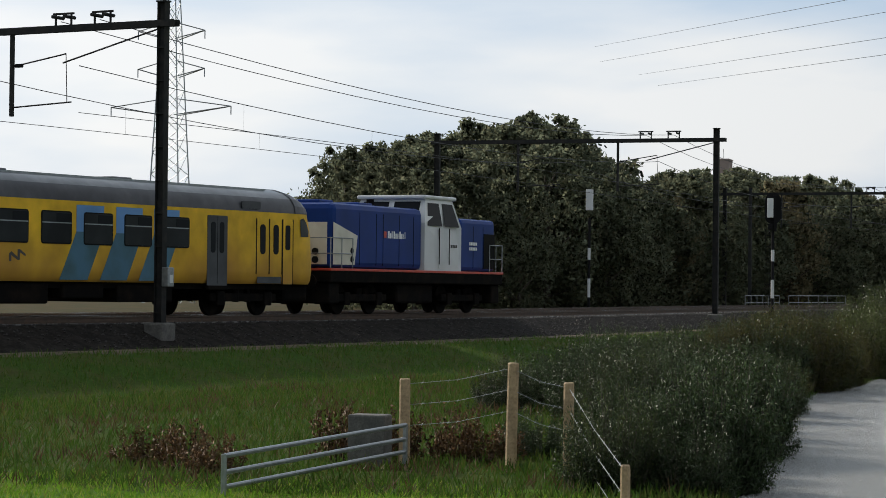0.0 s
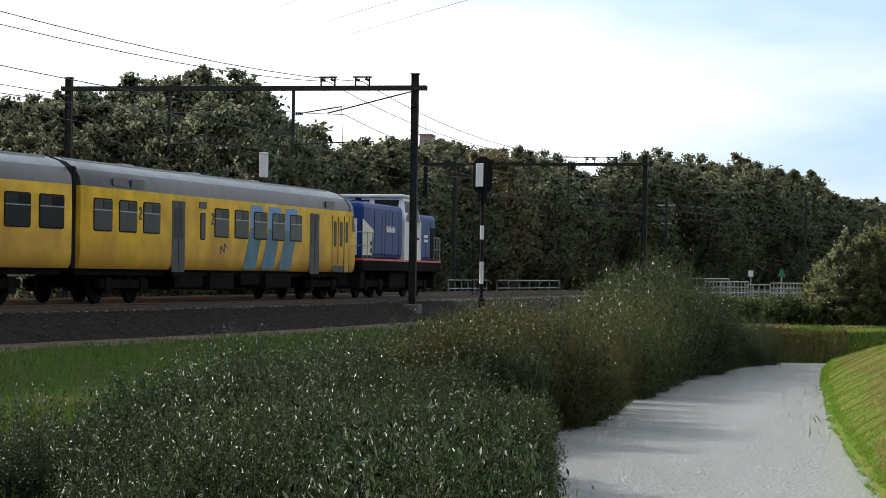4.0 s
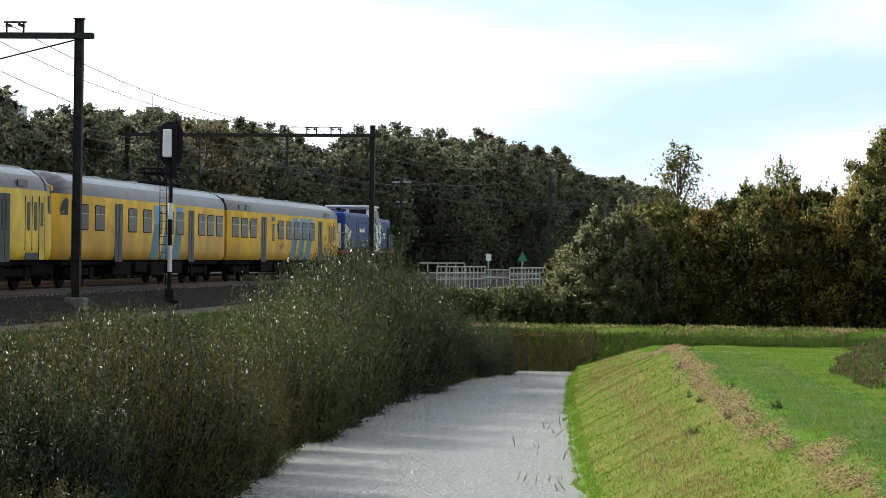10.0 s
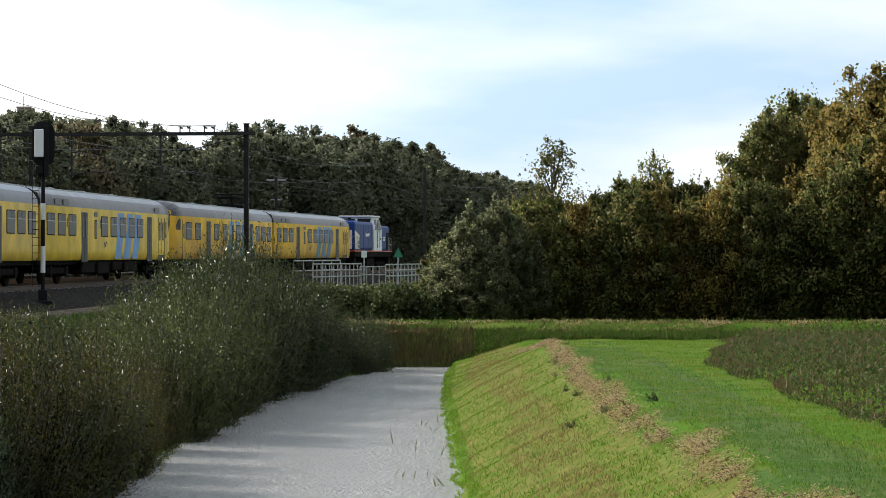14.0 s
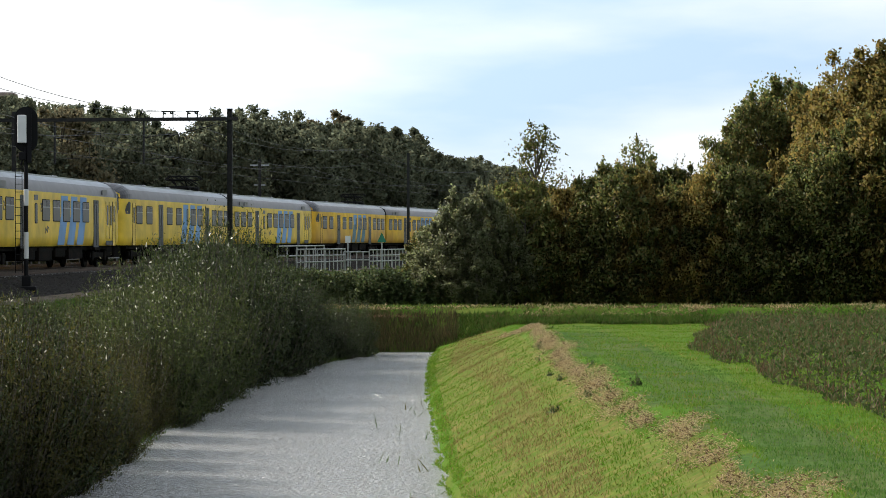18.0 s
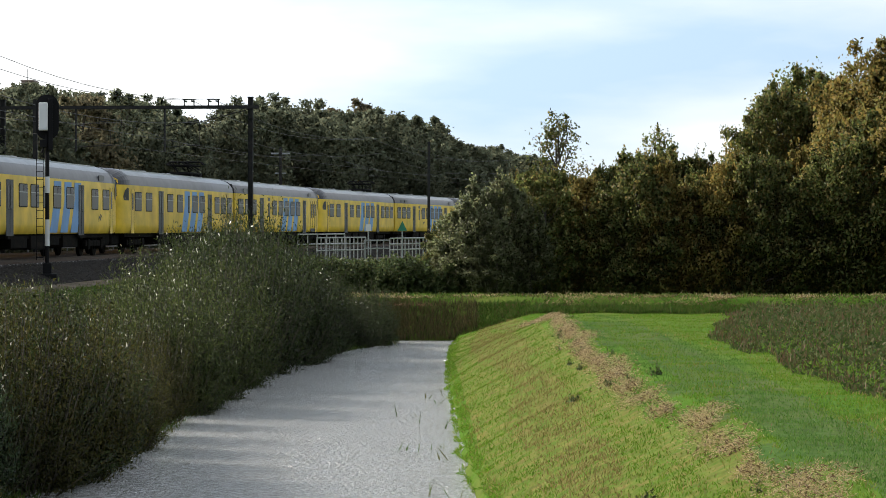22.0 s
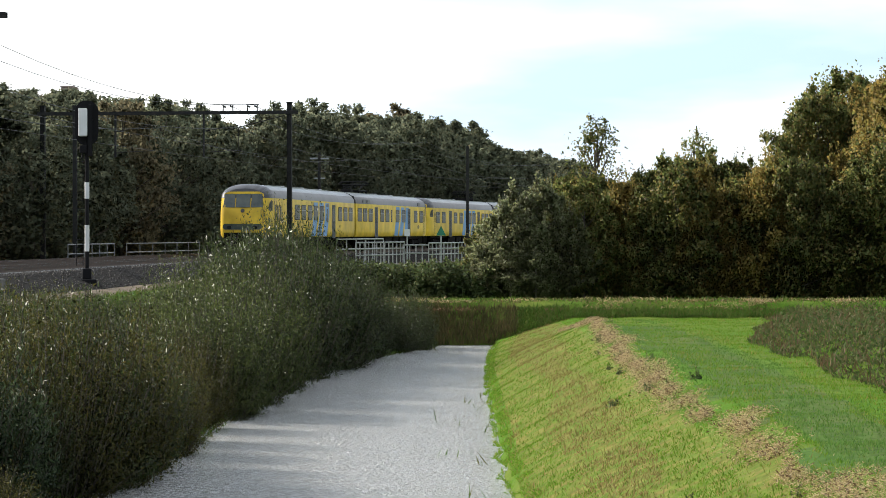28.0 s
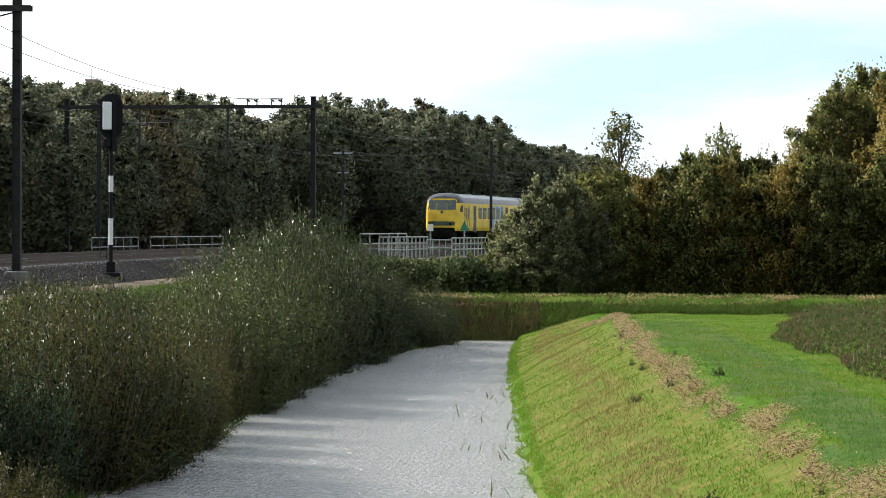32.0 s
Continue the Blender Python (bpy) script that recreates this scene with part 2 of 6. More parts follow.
M_LEAF_SILVER = leaf_material("silvery_willow_leaf", [(0.0288, 0.052, 0.0173), (0.0468, 0.076, 0.0288), (0.018, 0.0336, 0.0101), (0.0612, 0.092, 0.0396), (0.0936, 0.124, 0.072)], 0.45, 0.35, 0.3)
M_RANK = leaf_material("rank_grass", [(0.04, 0.085, 0.014), (0.06, 0.115, 0.016), (0.05, 0.10, 0.014), (0.09, 0.12, 0.025), (0.10, 0.09, 0.03)], 0.7, 0.35, 0.12)
M_LEAF_FARGOLD = leaf_material("wood_autumn_leaf", [(0.19, 0.17, 0.10), (0.23, 0.19, 0.11), (0.16, 0.16, 0.10)], 0.8, 0.45, 0.05)
M_LEAF_PALE = leaf_material("pale_willow_leaf", [(0.24, 0.28, 0.12), (0.30, 0.33, 0.17), (0.19, 0.22, 0.10), (0.28, 0.27, 0.13), (0.34, 0.34, 0.24)], 0.4, 0.7, 0.4)
M_LEAF_BRAMBLE = leaf_material("bramble_leaf", [(0.08, 0.12, 0.045), (0.12, 0.155, 0.055), (0.06, 0.09, 0.032), (0.18, 0.18, 0.07)], 0.5, 0.45, 0.3)
M_REED = leaf_material("reed_blade", [(0.08, 0.11, 0.03), (0.13, 0.12, 0.045), (0.19, 0.14, 0.065), (0.11, 0.08, 0.035), (0.06, 0.055, 0.03)], 0.7, 0.35, 0.15)
M_WEED = leaf_material("field_weed_leaf", [(0.035, 0.06, 0.016), (0.055, 0.08, 0.022), (0.07, 0.078, 0.03), (0.10, 0.088, 0.042)], 0.7, 0.35, 0.1)
M_DOCK = leaf_material("withered_dock", [(0.13, 0.07, 0.03), (0.09, 0.05, 0.025), (0.18, 0.11, 0.05)], 0.7, 0.2)
M_WIRE = material("copper_wire", (0.035, 0.035, 0.035), 0.5, 0.5)
M_BRICK = material("far_brick", (0.30, 0.24, 0.21), 0.85, other=(0.24, 0.19, 0.17), scale=0.6)
M_FARWHITE = material("far_panel", (0.5, 0.53, 0.56), 0.6, other=(0.4, 0.43, 0.46), scale=0.4)
M_LETTER = material("white_lettering", (0.8, 0.8, 0.8), 0.5)
M_LETTERDARK = material("dark_lettering", (0.05, 0.045, 0.04), 0.6)

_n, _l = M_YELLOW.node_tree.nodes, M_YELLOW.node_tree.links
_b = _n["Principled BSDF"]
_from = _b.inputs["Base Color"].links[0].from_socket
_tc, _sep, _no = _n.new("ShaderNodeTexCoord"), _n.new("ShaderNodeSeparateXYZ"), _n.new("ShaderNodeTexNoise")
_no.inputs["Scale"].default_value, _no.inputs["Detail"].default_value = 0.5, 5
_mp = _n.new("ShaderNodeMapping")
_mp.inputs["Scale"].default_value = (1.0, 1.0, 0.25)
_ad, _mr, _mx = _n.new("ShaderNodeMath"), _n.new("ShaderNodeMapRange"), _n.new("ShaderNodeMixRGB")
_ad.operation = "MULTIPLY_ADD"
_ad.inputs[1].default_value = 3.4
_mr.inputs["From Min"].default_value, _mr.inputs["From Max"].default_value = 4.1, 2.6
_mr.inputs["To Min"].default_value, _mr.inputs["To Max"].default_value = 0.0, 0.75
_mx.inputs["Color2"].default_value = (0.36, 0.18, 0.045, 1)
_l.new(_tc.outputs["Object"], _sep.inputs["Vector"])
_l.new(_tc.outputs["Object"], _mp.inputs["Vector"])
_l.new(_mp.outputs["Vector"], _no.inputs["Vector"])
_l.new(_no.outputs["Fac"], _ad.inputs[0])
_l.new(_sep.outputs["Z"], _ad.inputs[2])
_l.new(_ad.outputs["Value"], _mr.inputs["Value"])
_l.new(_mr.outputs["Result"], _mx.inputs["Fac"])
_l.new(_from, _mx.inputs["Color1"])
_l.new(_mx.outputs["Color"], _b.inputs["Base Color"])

# water: rain-pocked mirror of a bright sky, its paleness painted into the base colour
M_WATER = bpy.data.materials.new("pond_water")
M_WATER.use_nodes = True
_n, _l = M_WATER.node_tree.nodes, M_WATER.node_tree.links
_b = _n["Principled BSDF"]
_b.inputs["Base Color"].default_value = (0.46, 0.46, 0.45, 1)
_b.inputs["Roughness"].default_value, _b.inputs["IOR"].default_value = 0.12, 1.33
_b.inputs["Specular IOR Level"].default_value = 1.0
_tc = _n.new("ShaderNodeTexCoord")
_a, _c = _n.new("ShaderNodeTexNoise"), _n.new("ShaderNodeTexNoise")
_a.inputs["Scale"].default_value, _a.inputs["Detail"].default_value = 3.5, 6
_c.inputs["Scale"].default_value, _c.inputs["Detail"].default_value = 15, 4
_p1, _p2 = _n.new("ShaderNodeBump"), _n.new("ShaderNodeBump")
_p1.inputs["Strength"].default_value, _p1.inputs["Distance"].default_value = 0.9, 0.05
_p2.inputs["Strength"].default_value, _p2.inputs["Distance"].default_value = 1.0, 0.16
for _x, _y in ((_a, _p1), (_c, _p2)):
    _l.new(_tc.outputs["Object"], _x.inputs["Vector"])
    _l.new(_x.outputs["Fac"], _y.inputs["Height"])
_l.new(_p1.outputs["Normal"], _p2.inputs["Normal"])
_l.new(_p2.outputs["Normal"], _b.inputs["Normal"])


# ---- mesh helpers ----
def mesh_of(bm, mat):
    me = bpy.data.meshes.new("mesh")
    bm.to_mesh(me)
    bm.free()
    if mat:
        me.materials.append(mat)
    return me


def part(name, bm, mat, parent, label="", m=None):
    """One mesh object under a thing or a part; bm may be a finished mesh."""
    me = bm if isinstance(bm, bpy.types.Mesh) else mesh_of(bm, mat)
    ob = new(name, me)
    ob.parent = parent
    if m is not None:
        ob.matrix_basis = m
    if label:
        ob["label"] = label
    return ob


def thing(name, label, category, m=None, group="", kind="", data=None):
    ob = new(name, data)
    if m is not None:
        ob.matrix_basis = m
    return tagged(ob, label, category, group, kind)


def box(bm, x0, x1, y0, y1, z0, z1, bevel=0.0):
    made = bmesh.ops.create_cube(bm, size=1)["verts"]
    for v in made:
        v.co = Vector((x0 + (v.co.x + 0.5) * (x1 - x0), y0 + (v.co.y + 0.5) * (y1 - y0), z0 + (v.co.z + 0.5) * (z1 - z0)))
    if bevel:
        ed = list({e for v in made for e in v.link_edges})
        bmesh.ops.bevel(bm, geom=ed, offset=bevel, segments=2, affect="EDGES", profile=0.5)
    return bm


def rod(bm, a, b, r0, r1=None, seg=8):
    a, b = Vector(a), Vector(b)
    d = b - a
    m = Matrix.Translation((a + b) / 2) @ d.to_track_quat("Z", "Y").to_matrix().to_4x4()
    bmesh.ops.create_cone(bm, cap_ends=True, segments=seg, radius1=r0, radius2=r0 if r1 is None else r1, depth=d.length, matrix=m)
    return bm


def new_bm():
    return bmesh.new()


def plate(bm, outline, y, thick):
    """An outline in x and z, made a plate of that thickness standing at y (it grows towards -y)."""
    front = [bm.verts.new((x, y - thick, z)) for x, z in outline]
    back = [bm.verts.new((x, y, z)) for x, z in outline]
    n = len(outline)
    bm.faces.new(front)
    bm.faces.new(back[::-1])
    for i in range(n):
        bm.faces.new((front[(i + 1) % n], front[i], back[i], back[(i + 1) % n]))
    bmesh.ops.recalc_face_normals(bm, faces=bm.faces)
    return bm


def round_rect(x0, x1, z0, z1, r, n=4):
    out = []
    for cx, cz, a in ((x1 - r, z0 + r, -90), (x1 - r, z1 - r, 0), (x0 + r, z1 - r, 90), (x0 + r, z0 + r, 180)):
        for i in range(n + 1):
            t = radians(a + 90 * i / n)
            out.append((cx + r * math.cos(t), cz + r * math.sin(t)))
    return out


def quads(name, centres, right, up, mat, size_r, size_u):
    """Many small leaf-shaped quads (four corners each, pointed at both ends) in one mesh."""
    c, r, u = np.asarray(centres), right * size_r[:, None], up * size_u[:, None]
    k = len(c)
    v = np.empty((k, 4, 3), np.float32)
    v[:, 0], v[:, 1], v[:, 2], v[:, 3] = c - u, c + r - 0.1 * u, c + u, c - r - 0.1 * u
    me = bpy.data.meshes.new(name)
    me.vertices.add(4 * k)
    me.loops.add(4 * k)
    me.polygons.add(k)
    me.vertices.foreach_set("co", v.ravel())
    me.loops.foreach_set("vertex_index", np.arange(4 * k, dtype=np.int32))
    me.polygons.foreach_set("loop_start", np.arange(0, 4 * k, 4, dtype=np.int32))
    me.materials.append(mat)
    me.update(calc_edges=True)
    return me


def unit(v):
    return v / np.maximum(1e-9, np.linalg.norm(v, axis=1, keepdims=True))


def random_leaves(name, centres, mat, size, rng, slim=0.5, hang=0.0):
    k = len(centres)
    a = rng.normal(size=(k, 3))
    a[:, 2] -= hang
    a = unit(a)
    b = unit(np.cross(a, rng.normal(size=(k, 3))))
    s = size * rng.uniform(0.6, 1.4, k)
    return quads(name, centres, b, a, mat, s * slim, s)


# ---- the line of the track ----
TX, TY, TH, TC = -16.334, 61.807, 0.04817, 0.0011678     # the near side of the train: start, heading, curvature
NEAR, FAR_TRACK = 1.44, 5.84                             # offsets of the two tracks' middles to the left of that line


def soften(me, middle, jitter, rng, own=None):
    """Leaf normals that follow the rounding of the crown, and of the leaf's own clump, so that light wraps round them."""
    n = len(me.vertices)
    co = np.empty(n * 3)
    me.vertices.foreach_get("co", co)
    c = co.reshape(-1, 4, 3).mean(1)
    d = unit(c - np.asarray(middle))
    if own is not None:
        d = d * 0.6 + unit(c - own)
    d = unit(d + rng.normal(size=c.shape) * jitter)
    me.normals_split_custom_set_from_vertices(np.repeat(d, 4, axis=0).tolist())
    return me


def bend(x, y, h, c, d):
    """Place and heading d metres further along a bend of curvature c."""
    k = h + c * d
    return x + (math.cos(h) - math.cos(k)) / c, y + (math.sin(k) - math.sin(h)) / c, k


S_TURN, S_STRAIGHT, C_BACK = 10.0, -75.0, -0.00362      # before S_TURN the line bends the other way, before S_STRAIGHT it is straight
TURN = bend(TX, TY, TH, TC, S_TURN)
STRAIGHT = bend(*TURN, C_BACK, S_STRAIGHT - S_TURN)


def track(s, off=NEAR):
    """Place on the ground plan and heading, s metres along, off metres to the left."""
    if s >= S_TURN:
        x, y, h = bend(TX, TY, TH, TC, s)
    elif s >= S_STRAIGHT:
        x, y, h = bend(*TURN, C_BACK, s - S_TURN)
    else:
        x, y, h = STRAIGHT
        x, y = x + (s - S_STRAIGHT) * math.sin(h), y + (s - S_STRAIGHT) * math.cos(h)
    return x - off * math.cos(h), y + off * math.sin(h), h


def on_track(s, off=NEAR, z=0.0):
    x, y, h = track(s, off)
    return pose(x, y, z, 0, 0, 90 - math.degrees(h))


RADIUS = 1 / TC
HUB = (TX + math.cos(TH) / TC, TY - math.sin(TH) / TC)    # centre of the main bend
BACK_RADIUS = -1 / C_BACK
BACK_HUB = (TURN[0] - math.cos(TURN[2]) * BACK_RADIUS, TURN[1] + math.sin(TURN[2]) * BACK_RADIUS)


def beside(x, y):
    """Distance to the left of the train's near side (negative: towards the pond)."""
    if (x - TURN[0]) * math.sin(TURN[2]) + (y - TURN[1]) * math.cos(TURN[2]) >= 0:
        return math.hypot(x - HUB[0], y - HUB[1]) - RADIUS
    if (x - STRAIGHT[0]) * math.sin(STRAIGHT[2]) + (y - STRAIGHT[1]) * math.cos(STRAIGHT[2]) >= 0:
        return BACK_RADIUS - math.hypot(x - BACK_HUB[0], y - BACK_HUB[1])
    return -(x - STRAIGHT[0]) * math.cos(STRAIGHT[2]) + (y - STRAIGHT[1]) * math.sin(STRAIGHT[2])


def sweep(profile, off, s0, s1, step, mat, closed=True):
    """A cross-section (metres to the left, height) drawn along the track."""
    bm = new_bm()
    rings = []
    n = int(round((s1 - s0) / step))
    for i in range(n + 1):
        s = s0 + (s1 - s0) * i / n
        ring = []
        for o, z in profile:
            x, y, h = track(s, off + o)
            ring.append(bm.verts.new((x, y, z)))
        rings.append(ring)
    k = len(profile)
    for a, b in zip(rings, rings[1:]):
        for j in range(k if closed else k - 1):
            bm.faces.new((a[j], a[(j + 1) % k], b[(j + 1) % k], b[j]))
    if closed:
        bm.faces.new(rings[0])
        bm.faces.new(rings[-1][::-1])
    bmesh.ops.recalc_face_normals(bm, faces=bm.faces)
    return mesh_of(bm, mat)


# ---- ground, pond, field ----
WATER, FIELD = -1.8, -0.57
LEFT_EDGE = ((-36, 1.0), (-24, 0.0), (-16, -0.6), (-7, -1.5), (0, -2.3), (12, -3.3), (20, -4.0), (27.6, -4.35), (31, -4.0), (35, -3.7), (42, -3.75), (46, -3.75), (50, -3.4), (53, -2.9), (58, -1.8), (61, -1.1), (64.5, -0.9))
RIGHT_EDGE = ((-36, 10.0), (-24, 7.0), (-16, 5.6), (0, 2.2), (15, 0.95), (30, 0.62), (48, 0.62), (58, 0.8), (64.5, 1.05))


def along(table, y):
    ys, xs = [p[0] for p in table], [p[1] for p in table]
    return float(np.interp(y, ys, xs))


def smooth(a, b, v):
    t = min(1.0, max(0.0, (v - a) / (b - a)))
    return t * t * (3 - 2 * t)


def ground_z(x, y):
    b = beside(x, y)
    if b > -1.6:
        return -0.85 + 0.25 * smooth(10, 16, b)
    z = -0.8 - (0.75 + 0.17 * smooth(4, -4, y)) * smooth(-4.6, -9.5, b)                   # sand path, then the slope to the water
    right = 0.5 + 0.5 * math.tanh((x - (along(LEFT_EDGE, y) + along(RIGHT_EDGE, y)) / 2) / 0.8)
    z = z * (1 - right) + (FIELD - 0.5 * smooth(47, 57, y)) * right
    dam = smooth(63.9, 64.7, y) * (1 - smooth(67.2, 69.5, y)) * smooth(-6.0, -10.0, b)
    z = (z - 0.35 * smooth(67, 70, y) * smooth(-4.6, -8.0, b)) * (1 - dam) + -0.68 * dam
    if -36 < y < 64.6:
        lo, hi = along(LEFT_EDGE, y) + 0.15 * noise.noise((0, y * 0.6, 0)), along(RIGHT_EDGE, y) + 0.1 * noise.noise((5, y * 0.8, 0))
        end = min(1, (y + 36) / 1.5, (64.6 - y) / 0.5)
        if lo < x < hi:
            z = WATER - 0.5 * min(1, (x - lo) / 0.5, (hi - x) / 0.3) * end
        elif x <= lo:
            z = WATER + (z - WATER) * smooth(0, 1.6, lo - x + 0.15) if z > WATER else z
        else:
            rise = min(1, (x - hi) / 2.1)
            z = max(WATER, WATER + (z - WATER) * (0.1 + 0.9 * (rise ** 0.85)))
    rough = 0.05 * noise.noise((x * 0.9, y * 0.9, 0)) + 0.025 * noise.noise((x * 3, y * 3, 1))
    return z + rough * smooth(-1.9, -3.0, b)


def lines(*spans):
    out = []
    for a, b, step in spans:
        out += list(np.arange(a, b, step))
    return out


def make_ground():
    xs = lines((-900, -120, 60), (-120, -60, 6), (-60, -34, 1.5), (-34, -21, 0.45), (-21, 9, 0.33), (9, 30, 1.0), (30, 120, 10), (120, 901, 60))
    ys = lines((-300, -60, 30), (-60, -38, 2), (-38, 76, 0.5), (76, 120, 3), (120, 400, 10), (400, 3000, 100))
    verts = [(x, y, ground_z(x, y)) for y in ys for x in xs]
    w = len(xs)
    faces, mats = [], []
    for j in range(len(ys) - 1):
        for i in range(w - 1):
            faces.append((j * w + i, j * w + i + 1, (j + 1) * w + i + 1, (j + 1) * w + i))
            x, y = (xs[i] + xs[i + 1]) / 2, (ys[j] + ys[j + 1]) / 2
            b = beside(x, y) + 0.5 * noise.noise((x * 0.5, y * 0.5, 3))
            k = 0
            if -4.3 < b < -1.5:
                k = 1
            elif b >= -1.5:
                k = 2
            elif x < along(LEFT_EDGE, y) + 0.8 and (y + 2.4 * noise.noise((x * 0.4, y * 0.2, 6)) > -7.5 or x > -2.5 or b > -9.5):
                k = 3
            elif -20 < y < 63 and x > along(RIGHT_EDGE, y):
                u = (x - along(RIGHT_EDGE, y)) / 2.0
                if u < 0.9:
                    k = 4
                elif 2.95 + 0.25 * noise.noise((0, y * 0.5, 3)) < x < 4.1 + 0.3 * noise.noise((0, y * 0.2, 8)) and y < 46:
                    k = 5
            mats.append(k)
    me = bpy.data.meshes.new("ground")
    me.from_pydata(verts, [], faces)
    for m in (M_TURF, M_SAND, M_FLOOR, M_RANKTURF, M_SLOPE, M_LANETURF):
        me.materials.append(m)
    me.polygons.foreach_set("material_index", mats)
    me.polygons.foreach_set("use_smooth", [True] * len(mats))
    me.update()
    return thing("ground", "grassy banks with a sandy track-side path and leaf-strewn soil", "ground", kind="structure", data=me)


M_LANETURF = material("field_track_turf", (0.05, 0.10, 0.022), 0.9, other=(0.09, 0.115, 0.035), scale=0.9, mix=0.5, bump=0.5, bump_scale=12, fine=8, spec=0.03)
M_TURF = material("turf", (0.065, 0.135, 0.014), 0.9, other=(0.11, 0.14, 0.028), scale=0.5, mix=0.55, bump=0.5, bump_scale=12, fine=8, spec=0.03)
M_SAND = material("wet_sand_path", (0.15, 0.118, 0.085), 0.85, other=(0.085, 0.068, 0.05), scale=0.8, mix=0.5, bump=0.5, bump_scale=18, fine=14, spec=0.08)
M_RANKTURF = material("rank_turf", (0.035, 0.07, 0.010), 0.9, other=(0.06, 0.065, 0.02), scale=0.7, mix=0.55, bump=0.5, bump_scale=10, fine=7, spec=0.03)
M_SLOPE = material("withered_slope", (0.085, 0.13, 0.020), 0.9, other=(0.15, 0.13, 0.04), scale=5.0, mix=0.53, bump=0.5, bump_scale=12, fine=9, spec=0.03)
M_FLOOR = material("woodland_floor", (0.05, 0.05, 0.025), 0.9, other=(0.08, 0.06, 0.03), scale=0.6, mix=0.5, bump=0.6, bump_scale=6, spec=0.03)
make_ground()

bm = new_bm()
edge = [(along(LEFT_EDGE, y) - 0.6, y) for y in range(-36, 66, 2)] + [(along(RIGHT_EDGE, y) + 0.45, y) for y in range(64, -38, -2)]
bm.faces.new([bm.verts.new((x, y, WATER)) for x, y in edge])
bmesh.ops.triangulate(bm, faces=bm.faces)
bmesh.ops.recalc_face_normals(bm, faces=bm.faces)
for f in bm.faces:
    if f.normal.z < 0:
        f.normal_flip()
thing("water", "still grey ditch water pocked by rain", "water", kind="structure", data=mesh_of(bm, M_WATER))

# ---- the railway ----
me = sweep([(-4.05, -0.95), (-3.55, -0.78), (-2.15, -0.2), (1.9, -0.2), (2.2, -0.24), (2.5, -0.2), (6.5, -0.2), (7.8, -0.9)], NEAR, -260, 420, 4, M_BALLAST, closed=True)
ballast = thing("ballast_bed", "bed of dark crushed stone under the two tracks", "ballast", kind="structure", data=me)
RAIL = [(-0.036, 0), (0.036, 0), (0.036, -0.04), (0.010, -0.05), (0.010, -0.135), (0.07, -0.155), (0.07, -0.17), (-0.07, -0.17), (-0.07, -0.155), (-0.010, -0.135), (-0.010, -0.05), (-0.036, -0.04)]
HEADR = [(-0.034, 0.004), (0.034, 0.004), (0.030, 0.0005), (-0.030, 0.0005)]
for off, word in ((NEAR, "near"), (FAR_TRACK, "far")):
    tr = thing("railway_track", "railway track of wet steel rails on concrete sleepers", "track", group="railway tracks")
    for side in (-0.7525, 0.7525):
        r = part("rail", sweep([(o + side, z) for o, z in RAIL], off, -250, 400, 4, M_RUST), None, tr)
        part("rail_head", sweep([(o + side, z) for o, z in HEADR], off, -250, 400, 4, M_STEEL), None, r, "shiny worn rail head")
    rest = new_bm()
    shape = new_bm()
    for body, i in [(shape, None)] + [(rest, i) for i in range(-150, 420) if not (off == NEAR and -70 <= i < 200)]:
        x, y, h = track(i * 0.6, off) if i is not None else (0, 0, 0)
        m = pose(x, y, -0.245, 0, 0, 90 - math.degrees(h)) if i is not None else Matrix.Identity(4)
        q = [body.verts.new(m @ Vector(c)) for c in ((-.13, -1.26, 0), (.13, -1.26, 0), (.13, 1.26, 0), (-.13, 1.26, 0), (-.10, -1.24, .075), (.10, -1.24, .075), (.10, 1.24, .075), (-.10, 1.24, .075))]
        for f in ((4, 5, 6, 7), (0, 1, 5, 4), (1, 2, 6, 5), (2, 3, 7, 6), (3, 0, 4, 7)):
            body.faces.new([q[k] for k in f])
    sleeper = mesh_of(shape, M_SLEEPER)
    if off == NEAR:
        for i in range(-70, 200):
            x, y, h = track(i * 0.6, off)
            part("sleeper", sleeper, None, tr, "", pose(x, y, -0.245, 0, 0, 90 - math.degrees(h)))
    tagged(part("sleeper_row", rest, M_SLEEPER, tr, "grey concrete sleepers"), kind="stuff")


def loose_stones():
    rng = np.random.default_rng(5)
    verts, faces = [], []
    for i in range(9000):
        s = rng.uniform(-45, 130)
        o = rng.uniform(-3.7, -1.0)
        x, y, h = track(s, NEAR + o)
        z = -0.2 if o > -2.15 else -0.2 + (o + 2.15) * 0.414
        r = rng.uniform(0.025, 0.06)
        k = len(verts)
        for d in ((1, 0, 0), (-1, 0, 0), (0, 1, 0), (0, -1, 0), (0, 0, 1), (0, 0, -1)):
            j = rng.uniform(0.6, 1.2)
            verts.append((x + d[0] * r * j + 0.3 * r * d[1], y + d[1] * r * j - 0.3 * r * d[0], z + 0.01 + d[2] * r * j * 0.8))
        faces += [(k + a, k + b, k + c) for a, b, c in ((0, 2, 4), (2, 1, 4), (1, 3, 4), (3, 0, 4), (2, 0, 5), (1, 2, 5), (3, 1, 5), (0, 3, 5))]
    me = bpy.data.meshes.new("stones")
    me.from_pydata(verts, [], faces)
    me.materials.append(M_STONE)
    thing("ballast_stones", "loose dark crushed stones on the ballast shoulder", "gravel", kind="stuff", data=me)


loose_stones()


